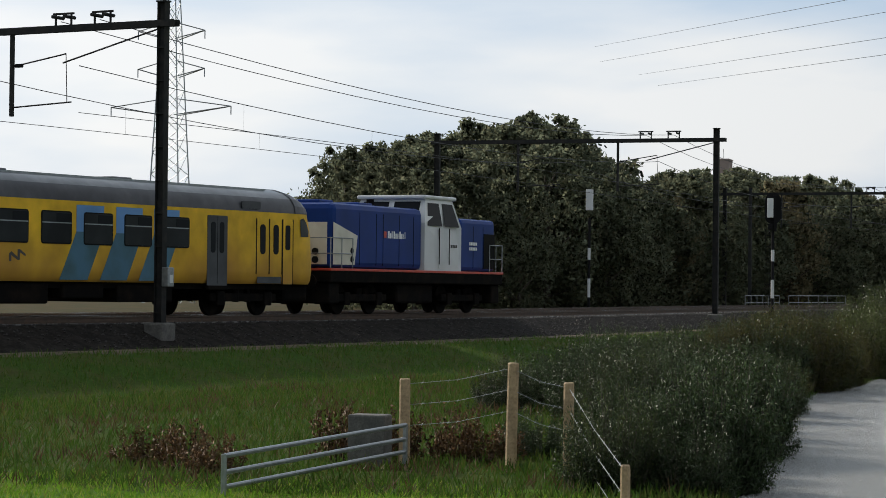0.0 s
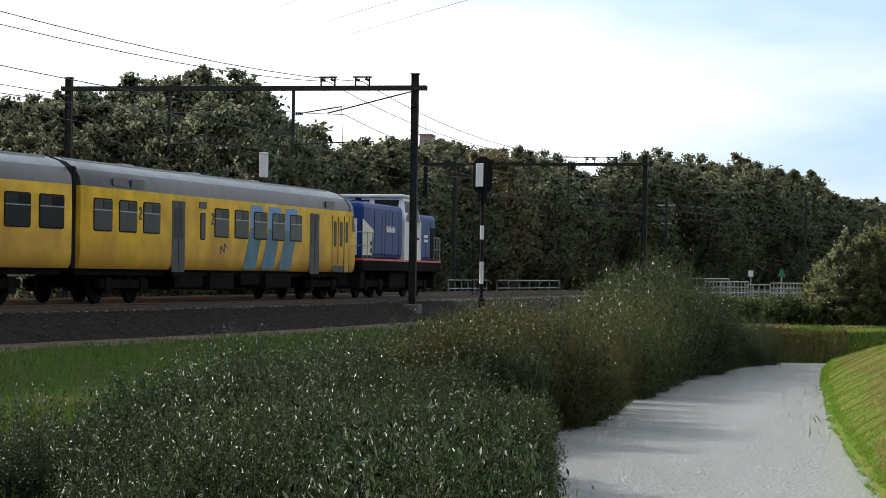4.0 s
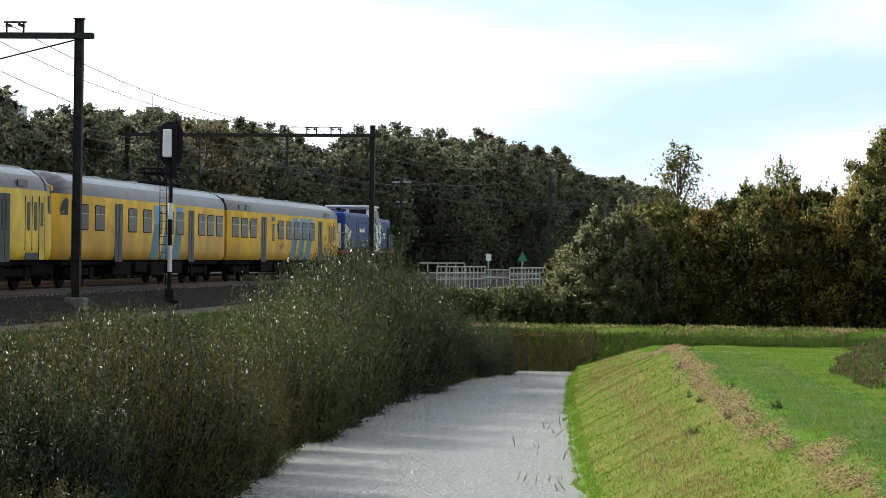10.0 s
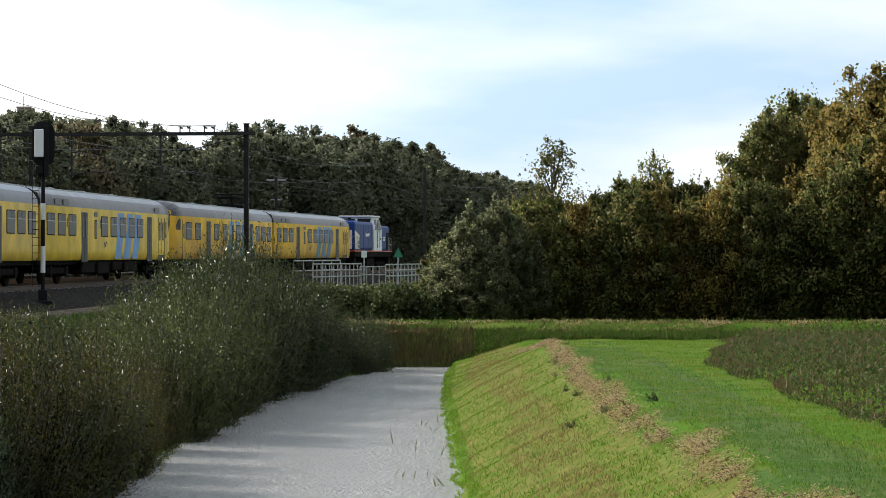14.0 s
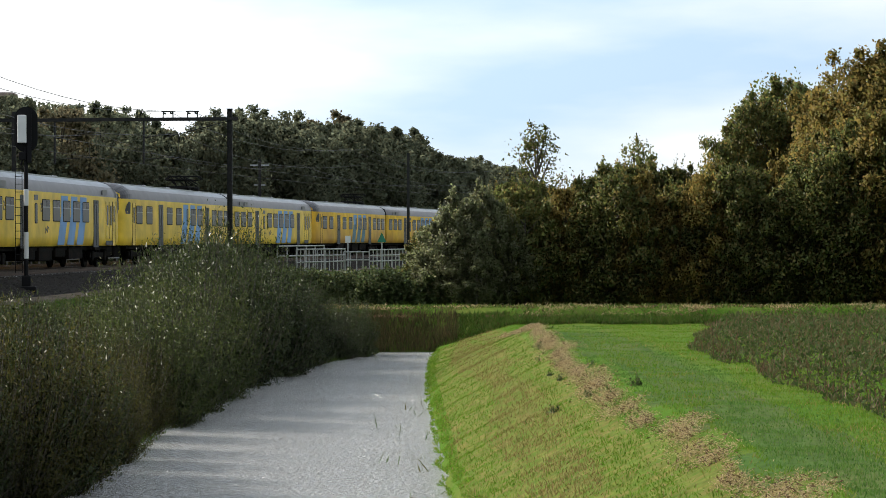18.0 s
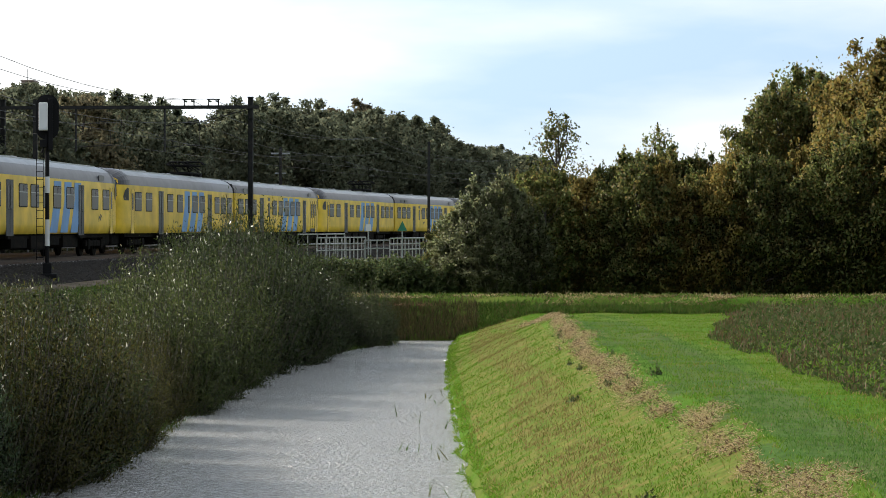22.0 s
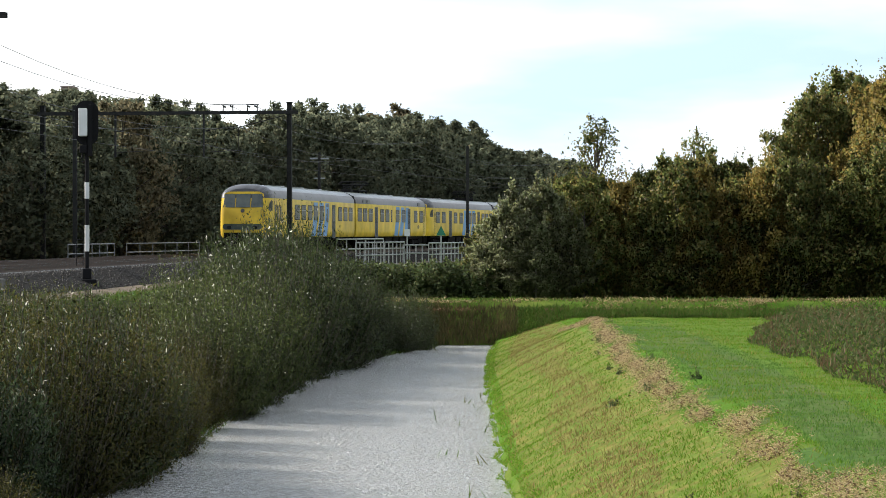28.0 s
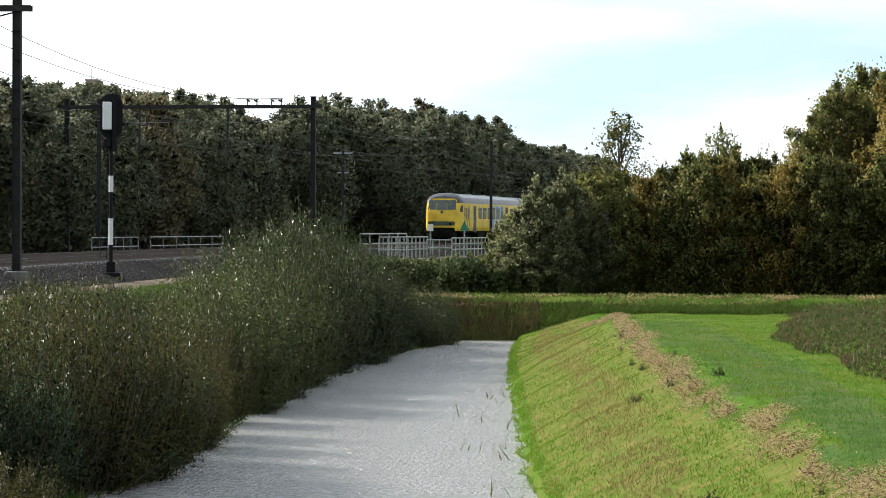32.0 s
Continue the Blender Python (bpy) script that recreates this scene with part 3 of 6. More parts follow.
# ---- masts, portals, wires ----
def portal(s, z0, top, span, beam_z, hangers, label, off=-1.31):
    """A catenary portal over both tracks; its near mast stands at the origin, y runs across to the far one."""
    x, y, h = track(s, off)
    p = thing("catenary_portal", label, "catenary portal", pose(x, y, z0, 0, 0, 90 - math.degrees(h)), group="catenary portals")
    for yy in (0, span):
        bm = new_bm()
        hh = top - z0 if yy == 0 else top - z0 - 0.1
        box(bm, -0.11, 0.11, yy - 0.13, yy - 0.115, 0, hh)
        box(bm, -0.11, 0.11, yy + 0.115, yy + 0.13, 0, hh)
        box(bm, -0.012, 0.012, yy - 0.115, yy + 0.115, 0, hh)
        for k in range(int(hh / 0.9)):
            box(bm, -0.10, 0.10, yy - 0.115, yy + 0.115, 0.4 + k * 0.9, 0.43 + k * 0.9)
        box(bm, -0.14, 0.14, yy - 0.16, yy + 0.16, hh - 0.02, hh + 0.02)
        part("mast", bm, M_MAST, p)
        bm = new_bm()
        box(bm, -0.32, 0.32, yy - 0.32, yy + 0.32, -0.5, 0.14, 0.06)
        part("mast_foot", bm, M_CONC, p, "weathered concrete foot")
    bz = beam_z - z0
    bm = new_bm()
    for a, b in ((-0.13, -0.115), (0.115, 0.13)):
        box(bm, a, b, -0.45, span + 0.3, bz - 0.09, bz + 0.09)
    for k in range(int(span / 1.1)):
        box(bm, -0.115, 0.115, 0.4 + k * 1.1, 0.44 + k * 1.1, bz - 0.06, bz + 0.06)
    part("beam", bm, M_MAST, p)
    bm = new_bm()
    rod(bm, (0, 0.0, bz - 0.1), (0, 3.4, bz - 0.95), 0.025)
    rod(bm, (0, 0.0, bz - 0.1), (0, -0.25, bz - 0.02), 0.03)
    part("stay", bm, M_MAST, p)
    for yy in hangers:
        bm = new_bm()
        box(bm, -0.05, 0.05, yy - 0.05, yy + 0.05, bz - 2.4, bz)
        part("hanger", bm, M_MAST, p)
        bm = new_bm()
        rod(bm, (0, yy, bz - 1.0), (0, yy - 1.9, bz - 0.7), 0.022)
        rod(bm, (0, yy, bz - 2.15), (0, yy - 2.1, bz - 2.05), 0.022)
        rod(bm, (0, yy - 1.9, bz - 0.7), (0, yy - 1.95, bz - 2.05), 0.012)
        arm = part("cantilever_arm", bm, M_MAST, p)
        bm = new_bm()
        for k in range(4):
            rod(bm, (0, yy - 0.12 - k * 0.07, bz - 0.98), (0, yy - 0.15 - k * 0.07, bz - 0.975), 0.06)
        part("insulator", bm, M_RUBBER, arm)
    for yy in (2.05, 3.4):
        bm = new_bm()
        for a, b in (((0, yy - 0.27, bz + 0.09), (0, yy - 0.27, bz + 0.42)), ((0, yy + 0.27, bz + 0.09), (0, yy + 0.27, bz + 0.42)), ((0, yy - 0.36, bz + 0.42), (0, yy + 0.36, bz + 0.42))):
            rod(bm, a, b, 0.032)
        for d in (-0.2, 0.2):
            rod(bm, (-0.25, yy + d, bz + 0.32), (0.25, yy + d, bz + 0.32), 0.05)
        part("feeder_bracket", bm, M_MAST, p)
    return p


PORTALS = (-38.6, 12.2, 68.2, 123.0, 180.0)
portal(PORTALS[0], -0.27, 8.6, 14.4, 8.0, (5.2, 10.2), "dark steel catenary portal with a concrete foot", -1.4)
cabinet = thing("signal_cabinet", "small pale grey cabinet on the mast", "cabinet", on_track(-38.6, -1.4, 1.15))
part("cabinet_box", box(new_bm(), -0.14, 0.14, -0.36, -0.14, -0.3, 0.22, 0.02), M_GALV, cabinet)
part("cabinet_plate", box(new_bm(), -0.07, 0.07, -0.375, -0.36, -0.2, 0.02), M_WHITE, cabinet, "white plate")
portal(PORTALS[1], -0.34, 8.48, 13.8, 7.95, (4.75, 9.7), "tall dark steel catenary portal beside the ballast")
portal(PORTALS[2], -0.45, 8.28, 13.8, 7.75, (4.75, 9.7), "dark steel catenary portal spanning both tracks")


def tube(points, r, seg=5):
    """One unbroken round wire through the points."""
    bm = new_bm()
    rings = []
    for i, p in enumerate(points):
        d = (points[min(i + 1, len(points) - 1)] - points[max(i - 1, 0)]).normalized()
        a = d.cross(Vector((0, 0, 1))).normalized()
        b = a.cross(d)
        rings.append([bm.verts.new(p + r * (math.cos(k * 2 * math.pi / seg) * a + math.sin(k * 2 * math.pi / seg) * b)) for k in range(seg)])
    for p, q in zip(rings, rings[1:]):
        for k in range(seg):
            bm.faces.new((p[k], p[(k + 1) % seg], q[(k + 1) % seg], q[k]))
    return bm


def catenary_wires():
    for off in (NEAR, FAR_TRACK):
        w = thing("overhead_wire", "thin dark contact wire with its carrier and droppers", "overhead wire", group="overhead wires")
        low, high = [], []
        for a, b in zip(PORTALS, PORTALS[1:]):
            n = 12
            for i in range(n):
                x, y, h = track(a + (b - a) * i / n, off)
                k = 4 * (i / n) * (1 - i / n)
                low.append(Vector((x, y, 5.65)))
                high.append(Vector((x, y, 6.95 - 0.85 * k)))
        part("contact_wire", tube(low, 0.010), M_WIRE, w)
        part("carrier_wire", tube(high, 0.013), M_WIRE, w)
        for i, (p, q) in enumerate(zip(low, high)):
            if i % 2 == 0 and i % 12:
                part("dropper", rod(new_bm(), p, q, 0.003, seg=4), M_WIRE, w)
    for o in (2.05, 3.4):
        w = thing("feeder_wire", "thick dark feeder cable above the portals", "cable", group="feeder wires")
        pts = []
        for a, b in zip(PORTALS, PORTALS[1:]):
            for i in range(12):
                x, y, h = track(a + (b - a) * i / 12, NEAR - 2.75 + o)
                k = 4 * (i / 12) * (1 - i / 12)
                pts.append(Vector((x, y, 8.2 - 0.9 * k)))
        part("cable", tube(pts, 0.013), M_WIRE, w)


catenary_wires()


def single_mast(x, y, z0, top, label, arms=True, cross=False):
    p = thing("catenary_mast", label, "catenary mast", pose(x, y, z0), group="catenary masts")
    bm = new_bm()
    h = top - z0
    box(bm, -0.11, 0.11, -0.1, 0.1, 0, h)
    part("mast", bm, M_MAST, p)
    bm = new_bm()
    box(bm, -0.3, 0.3, -0.3, 0.3, -0.4, 0.12, 0.05)
    part("mast_foot", bm, M_CONC, p)
    if arms:
        bm = new_bm()
        rod(bm, (-0.1, 0, h - 1.0), (-2.4, 0, h - 1.4), 0.03)
        rod(bm, (-0.1, 0, h - 2.6), (-2.4, 0, h - 1.5), 0.03)
        part("cantilever_arm", bm, M_GALV, p)
        bm = new_bm()
        box(bm, -0.26, 0.16, -0.16, 0.16, h * 0.2, h * 0.52, 0.02)
        part("tension_weights", bm, M_MAST, p)
    if cross:
        bm = new_bm()
        box(bm, -0.75, 0.75, -0.06, 0.06, h - 0.55, h - 0.42)
        part("cross_arm", bm, M_GALV, p)
        part("cross_arm", box(new_bm(), -0.45, 0.45, -0.06, 0.06, h - 2.1, h - 2.0), M_GALV, p)
    return p


single_mast(0.87, 186, -0.5, 7.94, "dark catenary mast near the level crossing", arms=False)
single_mast(-10.9, 190, -0.6, 7.6, "slim grey mast with a short cross arm", arms=False, cross=True)
single_mast(-20.6, 129, -0.6, 4.9 + 3.2, "slim galvanised pole at the wood's edge", arms=False)


# ---- signals ----
def signal(x, y, z0, top, turn, label, round_board):
    h = top - z0
    p = thing("railway_signal", label, "signal", pose(x, y, z0, 0, 0, turn), group="railway signals")
    bands = ((0, 0.17, M_BLACK), (0.17, 0.315, M_WHITE), (0.315, 0.46, M_BLACK), (0.46, 0.55, M_WHITE), (0.55, 0.78, M_BLACK))
    for a, b, m in bands:
        part("post_band", rod(new_bm(), (0, 0, h * a), (0, 0, h * b), 0.085 if m is M_WHITE else 0.075, seg=12), m, p, "white band" if m is M_WHITE else "")
    bm = new_bm()
    box(bm, -0.35, 0.35, -0.35, 0.35, -0.3, 0.12, 0.04)
    box(bm, -0.16, 0.16, -0.16, 0.16, 0.12, 0.5, 0.03)
    part("signal_foot", bm, M_BLACK, p)
    if round_board:
        bm = new_bm()
        plate(bm, round_rect(-0.41, 0.41, h - 1.62, h, 0.40, 8), 0.03, 0.05)
        part("backing_board", bm, M_BLACK, p, "black oval backing board")
        bm = new_bm()
        box(bm, -0.30, 0.02, -0.33, -0.03, h - 1.30, h - 0.30, 0.03)
        part("lamp_case", bm, M_WHITE, p, "white rear of the lamp case")
        bm = new_bm()
        box(bm, 0.04, 0.2, -0.2, -0.02, h - 2.0, h - 0.15, 0.01)
        part("case_bracket", bm, M_BLACK, p)
        bm = new_bm()
        box(bm, -0.26, 0.0, -0.2, 0.1, h - 1.9, h - 1.62, 0.02)
        rod(bm, (-0.2, 0, h - 2.1), (-0.02, 0, h - 1.6), 0.03)
        part("junction_box", bm, M_BLACK, p)
        ladder = new_bm()
        for xx in (-0.38, -0.14):
            rod(ladder, (xx, -0.1, 0.6), (xx, -0.1, h - 1.9), 0.014, seg=6)
        for k in range(int((h - 2.6) / 0.28)):
            rod(ladder, (-0.38, -0.1, 0.7 + k * 0.28), (-0.14, -0.1, 0.7 + k * 0.28), 0.011, seg=6)
        part("ladder", ladder, M_BLACK, p)
    else:
        bm = new_bm()
        box(bm, -0.2, 0.2, -0.2, 0.1, h - 1.15, h, 0.03)
        part("lamp_case", bm, M_WHITE, p, "white lamp case")
    return p


signal(-13.30, 86, -0.57, 5.98, 8, "banded signal post with a black oval board, seen from behind", True)
signal(-24.2, 92, -0.75, 6.4, 8, "slim banded signal with a plain white lamp case", False)


# ---- rolling stock ----
HALF, SKIRT, GUTTER = 1.44, 0.95, 3.12
CAR = 12.8
SIDE = [(HALF - 0.10, SKIRT), (HALF - 0.02, SKIRT + 0.12), (HALF, 1.35), (HALF, 2.4), (HALF - 0.012, GUTTER)]
ROOF = [(HALF - 0.012, GUTTER), (1.40, 3.34), (1.26, 3.56), (1.0, 3.74), (0.6, 3.86), (0.0, 3.9)]
RINGS = ((0.0, 1.0), (0.25, 0.99), (0.5, 0.965), (0.7, 0.925), (0.85, 0.87), (0.95, 0.80), (1.0, 0.72))


def nose_point(f, k, y, z, length=1.5):
    lean = 0.34 * f * max(0.0, z - 2.05)
    belly = -0.16 * f * max(0.0, 1.5 - z)
    drop = f * f * 0.34 * max(0.0, z - GUTTER)
    return CAR - length + length * f - lean + belly, y * k, z - drop


def loft(profile_half, mat, close_top):
    """Shell from the gangway end to the nose; the half profile is mirrored."""
    prof = [(y, z) for y, z in profile_half] + [(-y, z) for y, z in (profile_half[-2::-1] if close_top else profile_half[::-1])]
    bm = new_bm()
    rows = []
    for x in (-CAR, -CAR + 0.06, -6, 0, 6):
        inset = 0.985 if x == -CAR else 1.0
        rows.append([bm.verts.new((x, y * inset, z)) for y, z in prof])
    for f, k in RINGS:
        rows.append([bm.verts.new(nose_point(f, k, y, z)) for y, z in prof])
    n = len(prof)
    for a, b in zip(rows, rows[1:]):
        for j in range(n - 1):
            if not close_top and j == len(profile_half) - 1:
                continue
            bm.faces.new((a[j], b[j], b[j + 1], a[j + 1]))
    if close_top:
        bm.faces.new(rows[0])
        bm.faces.new(rows[-1][::-1])
    else:
        h = len(profile_half)
        for r in (rows[0], rows[-1]):
            for j in range(h - 1):
                bm.faces.new((r[j], r[j + 1], r[n - 2 - j], r[n - 1 - j]))
    bmesh.ops.recalc_face_normals(bm, faces=bm.faces)
    for f in bm.faces:
        f.smooth = True
    me = mesh_of(bm, mat)
    me.set_sharp_from_angle(angle=radians(35))
    return me


BOTH = (Matrix.Identity(4), pose(0, 0, 0, 0, 0, 180))


def side_plate(parent, name, outline, mat, depth, label="", sides=(0, 1)):
    """The same plate on both flanks of a car; the second one is turned, so x is mirrored for it."""
    out = []
    for k in sides:
        pts = outline if k == 0 else [(-x, z) for x, z in outline][::-1]
        bm = new_bm()
        plate(bm, pts, -HALF + 0.004, 0.004 + depth)
        out.append(part(name, bm, mat, parent, label, BOTH[k]))
    return out


def window(parent, x, w, z0=1.95, z1=2.83, pane=None, vent=True):
    for k, ob in enumerate(side_plate(parent, "window", round_rect(x - w / 2, x + w / 2, z0, z1, 0.09), M_RUBBER, 0.014)):
        xx = x if k == 0 else -x
        bm = new_bm()
        plate(bm, round_rect(xx - w / 2 + 0.035, xx + w / 2 - 0.035, z0 + 0.035, z1 - 0.035, 0.07), -HALF - 0.008, 0.012)
        pn = part("pane", bm, pane or M_GLASSGREY, ob)
        if vent:
            bm = new_bm()
            box(bm, xx - w / 2 + 0.03, xx + w / 2 - 0.03, -HALF - 0.026, -HALF - 0.016, z1 - 0.33, z1 - 0.30)
            part("glazing_bar", bm, M_GALV, ob)
            bm = new_bm()
            box(bm, xx - 0.02, xx + w / 2 - 0.05, -HALF - 0.026, -HALF - 0.019, z1 - 0.29, z1 - 0.06)
            part("vent_pane", bm, M_GLASS, ob)


def side_door(parent, x, w=1.02):
    for k, ob in enumerate(side_plate(parent, "door", round_rect(x - w / 2, x + w / 2, SKIRT - 0.06, 2.94, 0.03), M_DOOR, 0.010)):
        xx = x if k == 0 else -x
        for s in (-0.22, 0.22):
            bm = new_bm()
            plate(bm, round_rect(xx + s - 0.11, xx + s + 0.11, 1.85, 2.75, 0.08), -HALF - 0.006, 0.014)
            part("door_window", bm, M_GLASS, ob)
        bm = new_bm()
        box(bm, xx - 0.006, xx + 0.006, -HALF - 0.018, -HALF - 0.008, SKIRT, 2.92)
        part("door_gap", bm, M_RUBBER, ob)
        bm = new_bm()
        box(bm, xx - w / 2, xx + w / 2, -HALF - 0.06, -HALF + 0.05, SKIRT - 0.18, SKIRT - 0.06, 0.01)
        part("step", bm, M_UNDER, ob)


def stripe(parent, starts, w, lean, low=M_TEAL):
    """A livery stripe: upright beside the window tops, slanting below; one start for either flank."""
    for k in (0, 1):
        x, d = starts[k], lean if k == 0 else -lean
        side_plate(parent, "blue_stripe", [(x, 2.3), (x + w, 2.3), (x + w, 3.02), (x, 3.02)], M_BLUE, 0.004, "light blue livery stripe", sides=(k,))
        side_plate(parent, "blue_stripe", [(x + d, 1.0), (x + w + d, 1.0), (x + w, 2.3), (x, 2.3)], low, 0.004, "slanting blue livery stripe", sides=(k,))


def bogie(parent, x, r=0.46, base=1.25):
    bm = new_bm()
    for y in (-1.05, 1.05):
        box(bm, x - 1.75, x + 1.75, y - 0.09, y + 0.09, 0.42, 0.66, 0.03)
        for a in (-base, base):
            box(bm, x + a - 0.2, x + a + 0.2, y - 0.14, y + 0.14, 0.3, 0.72, 0.03)
        for a in (-0.3, 0.3):
            rod(bm, (x + a, y, 0.4), (x + a, y, 0.85), 0.1, seg=8)
    box(bm, x - 0.35, x + 0.35, -1.0, 1.0, 0.5, 0.85, 0.03)
    frame_ob = part("bogie", bm, M_UNDER, parent)
    for a in (-base, base):
        for y in (-0.76, 0.76):
            bm = new_bm()
            rod(bm, (x + a, y - 0.065, r), (x + a, y + 0.065, r), r, seg=20)
            rod(bm, (x + a, y - 0.09 * (1 if y < 0 else -1), r), (x + a, y, r), 0.2, seg=12)
            part("wheel", bm, M_UNDER, frame_ob)


def face_quad(parent, name, pts, mat, proud=0.02, label=""):
    """A plate on the nose, its corners given in y and z; it lies on the leaning front."""
    bm = new_bm()
    def on(y, z, p):
        f = 1.0
        lean = 0.34 * f * max(0.0, z - 2.05)
        belly = -0.16 * max(0.0, 1.5 - z)
        flat = 0.72 * HALF
        over = max(0.0, abs(y) - flat)
        return (CAR - lean + belly + p - 0.55 * over - 1.4 * over * over, y, z)
    a = [bm.verts.new(on(y, z, proud)) for y, z in pts]
    b = [bm.verts.new(on(y, z, -0.02)) for y, z in pts]
    n = len(pts)
    bm.faces.new(a)
    for i in range(n):
        bm.faces.new((a[(i + 1) % n], a[i], b[i], b[(i + 1) % n]))
    bmesh.ops.recalc_face_normals(bm, faces=bm.faces)
    return part(name, bm, mat, parent, label)


def emblem(parent, x):
    """Plain angular mark in dark paint."""
    for pts in ([(-0.32, 1.46), (-0.23, 1.46), (-0.23, 1.72), (-0.32, 1.66)], [(-0.23, 1.62), (0.02, 1.50), (0.02, 1.58), (-0.23, 1.72)],
                [(0.02, 1.50), (0.11, 1.50), (0.11, 1.78), (0.02, 1.78)], [(0.11, 1.70), (0.34, 1.60), (0.34, 1.66), (0.11, 1.78)]):
        side_plate(parent, "emblem_bar", [(x + a, z) for a, z in pts], M_LETTERDARK, 0.005, "dark angular emblem", sides=(0,))


def build_car(kind, m, label, paint=M_YELLOW):
    car = thing("rail_car", label, "rail car", m, group="train of yellow rail cars")
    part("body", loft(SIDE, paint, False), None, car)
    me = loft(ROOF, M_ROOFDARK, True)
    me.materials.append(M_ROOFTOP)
    # upward faces get the paler grey, so their shine is in the colour
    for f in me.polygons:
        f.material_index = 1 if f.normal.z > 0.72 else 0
    part("roof", me, None, car, "dark curved roof, its wet shine painted grey on top")
    # dark brow over the windscreen
    bm = new_bm()
    rows = []
    for f, k in RINGS[0:]:
        rows.append([bm.verts.new((lambda c: (c[0] + 0.012, c[1] * 1.012, c[2] + 0.012))(nose_point(f, k, y, z))) for y, z in ROOF + [(-y, z) for y, z in ROOF[-2::-1]]])
    for a, b in zip(rows, rows[1:]):
        for j in range(len(a) - 1):
            bm.faces.new((a[j], b[j], b[j + 1], a[j + 1]))
    bm.faces.new(rows[-1][::-1])
    bmesh.ops.recalc_face_normals(bm, faces=bm.faces)
    part("roof_brow", bm, M_ROOFDARK, car, "dark painted roof above the cab")
    # ribs along the roof
    for y in (-0.75, 0.75):
        bm = new_bm()
        box(bm, -CAR + 0.3, CAR - 2.2, y - 0.03, y + 0.03, 3.79, 3.86)
        part("roof_rib", bm, M_GALV, car)
    for x in (-10.2, -8.9, 8.9):
        bm = new_bm()
        for s in (-1, 1):
            plate(bm, round_rect(x - 0.5, x + 0.5, 3.19, 3.42, 0.04), -HALF + 0.02, 0.03) if s < 0 else None
        part("roof_vent", bm, M_ROOFDARK, car)
    for x in (-7, -1.5, 4.0):
        bm = new_bm()
        box(bm, x - 0.45, x + 0.45, -0.35, 0.35, 3.84, 3.94, 0.03)
        part("roof_hatch", bm, M_ROOFTOP, car)
    # gangway end
    bm = new_bm()
    box(bm, -CAR - 0.24, -CAR + 0.02, -1.30, 1.30, 0.95, 3.62, 0.06)
    part("gangway_bellows", bm, M_RUBBER, car)
    # nose
    face_quad(car, "nose_mask", [(-1.18, 2.45), (1.18, 2.45), (1.18, 3.1), (1.08, 3.36), (0.85, 3.47), (-0.85, 3.47), (-1.08, 3.36), (-1.18, 3.1)], paint, 0.02, "yellow band round the windscreens")
    for y0, y1 in ((-0.40, 0.40), (0.46, 1.12), (-1.12, -0.46)):
        face_quad(car, "windscreen", [(y0, 2.60), (y1, 2.60), (y1 * (0.93 if abs(y1) > 0.5 else 1), 3.34), (y0 * (0.93 if abs(y0) > 0.5 else 1), 3.34)], M_SCREEN, 0.045)
    face_quad(car, "lamp_recess", round_rect(-1.08, 1.08, 1.38, 1.70, 0.15), M_SCREEN, 0.03, "dark rounded slot with the headlamps")
    for y in (-0.72, 0.72):
        face_quad(car, "headlamp", [(y + 0.13 * math.cos(t), 1.5 + 0.10 * math.sin(t)) for t in np.linspace(0, 2 * math.pi, 13)[:-1]], M_GLASSGREY, 0.04)
    face_quad(car, "top_lamp", [(0.11 * math.cos(t), 2.42 + 0.11 * math.sin(t)) for t in np.linspace(0, 2 * math.pi, 13)[:-1]], M_LETTERDARK, 0.03)
    face_quad(car, "buffer_apron", [(-1.06, SKIRT - 0.06), (1.06, SKIRT - 0.06), (1.02, 1.22), (-1.02, 1.22)], M_UNDER, 0.015, "soot-black apron below the lamps")
    bm = new_bm()
    box(bm, CAR - 1.4, CAR + 0.05, -0.95, 0.95, 0.42, 1.0, 0.12)
    rod(bm, (CAR, 0, 0.92), (CAR + 0.35, 0, 0.92), 0.13)
    part("coupler", bm, M_UNDER, car)
    # side cab window and cab door
    for k in (0, 1):
        s = -1 if k == 0 else 1
        bm = new_bm()
        pts = [(0.25, 2.42), (0.66, 2.42), (0.72, 2.60), (0.62, 2.86), (0.44, 3.0), (0.25, 2.94)]
        ring = [bm.verts.new(Vector(nose_point(min(1, f), float(np.interp(f, [r[0] for r in RINGS], [r[1] for r in RINGS])) * 1.012, s * HALF, z))) for f, z in pts]
        bm.faces.new(ring if s < 0 else ring[::-1])
        part("cab_side_window", bm, M_GLASSGREY, car)
    side_plate(car, "cab_door", round_rect(CAR - 2.15, CAR - 1.62, SKIRT, 2.92, 0.05), paint, 0.006)
    side_plate(car, "cab_door_window", round_rect(CAR - 2.03, CAR - 1.76, 2.0, 2.75, 0.08), M_GLASS, 0.012)
    side_plate(car, "cab_door_edge", round_rect(CAR - 2.19, CAR - 2.15, SKIRT, 2.94, 0.01), M_RUBBER, 0.008)
    side_plate(car, "cab_door_edge", round_rect(CAR - 1.62, CAR - 1.58, SKIRT, 2.94, 0.01), M_RUBBER, 0.008)
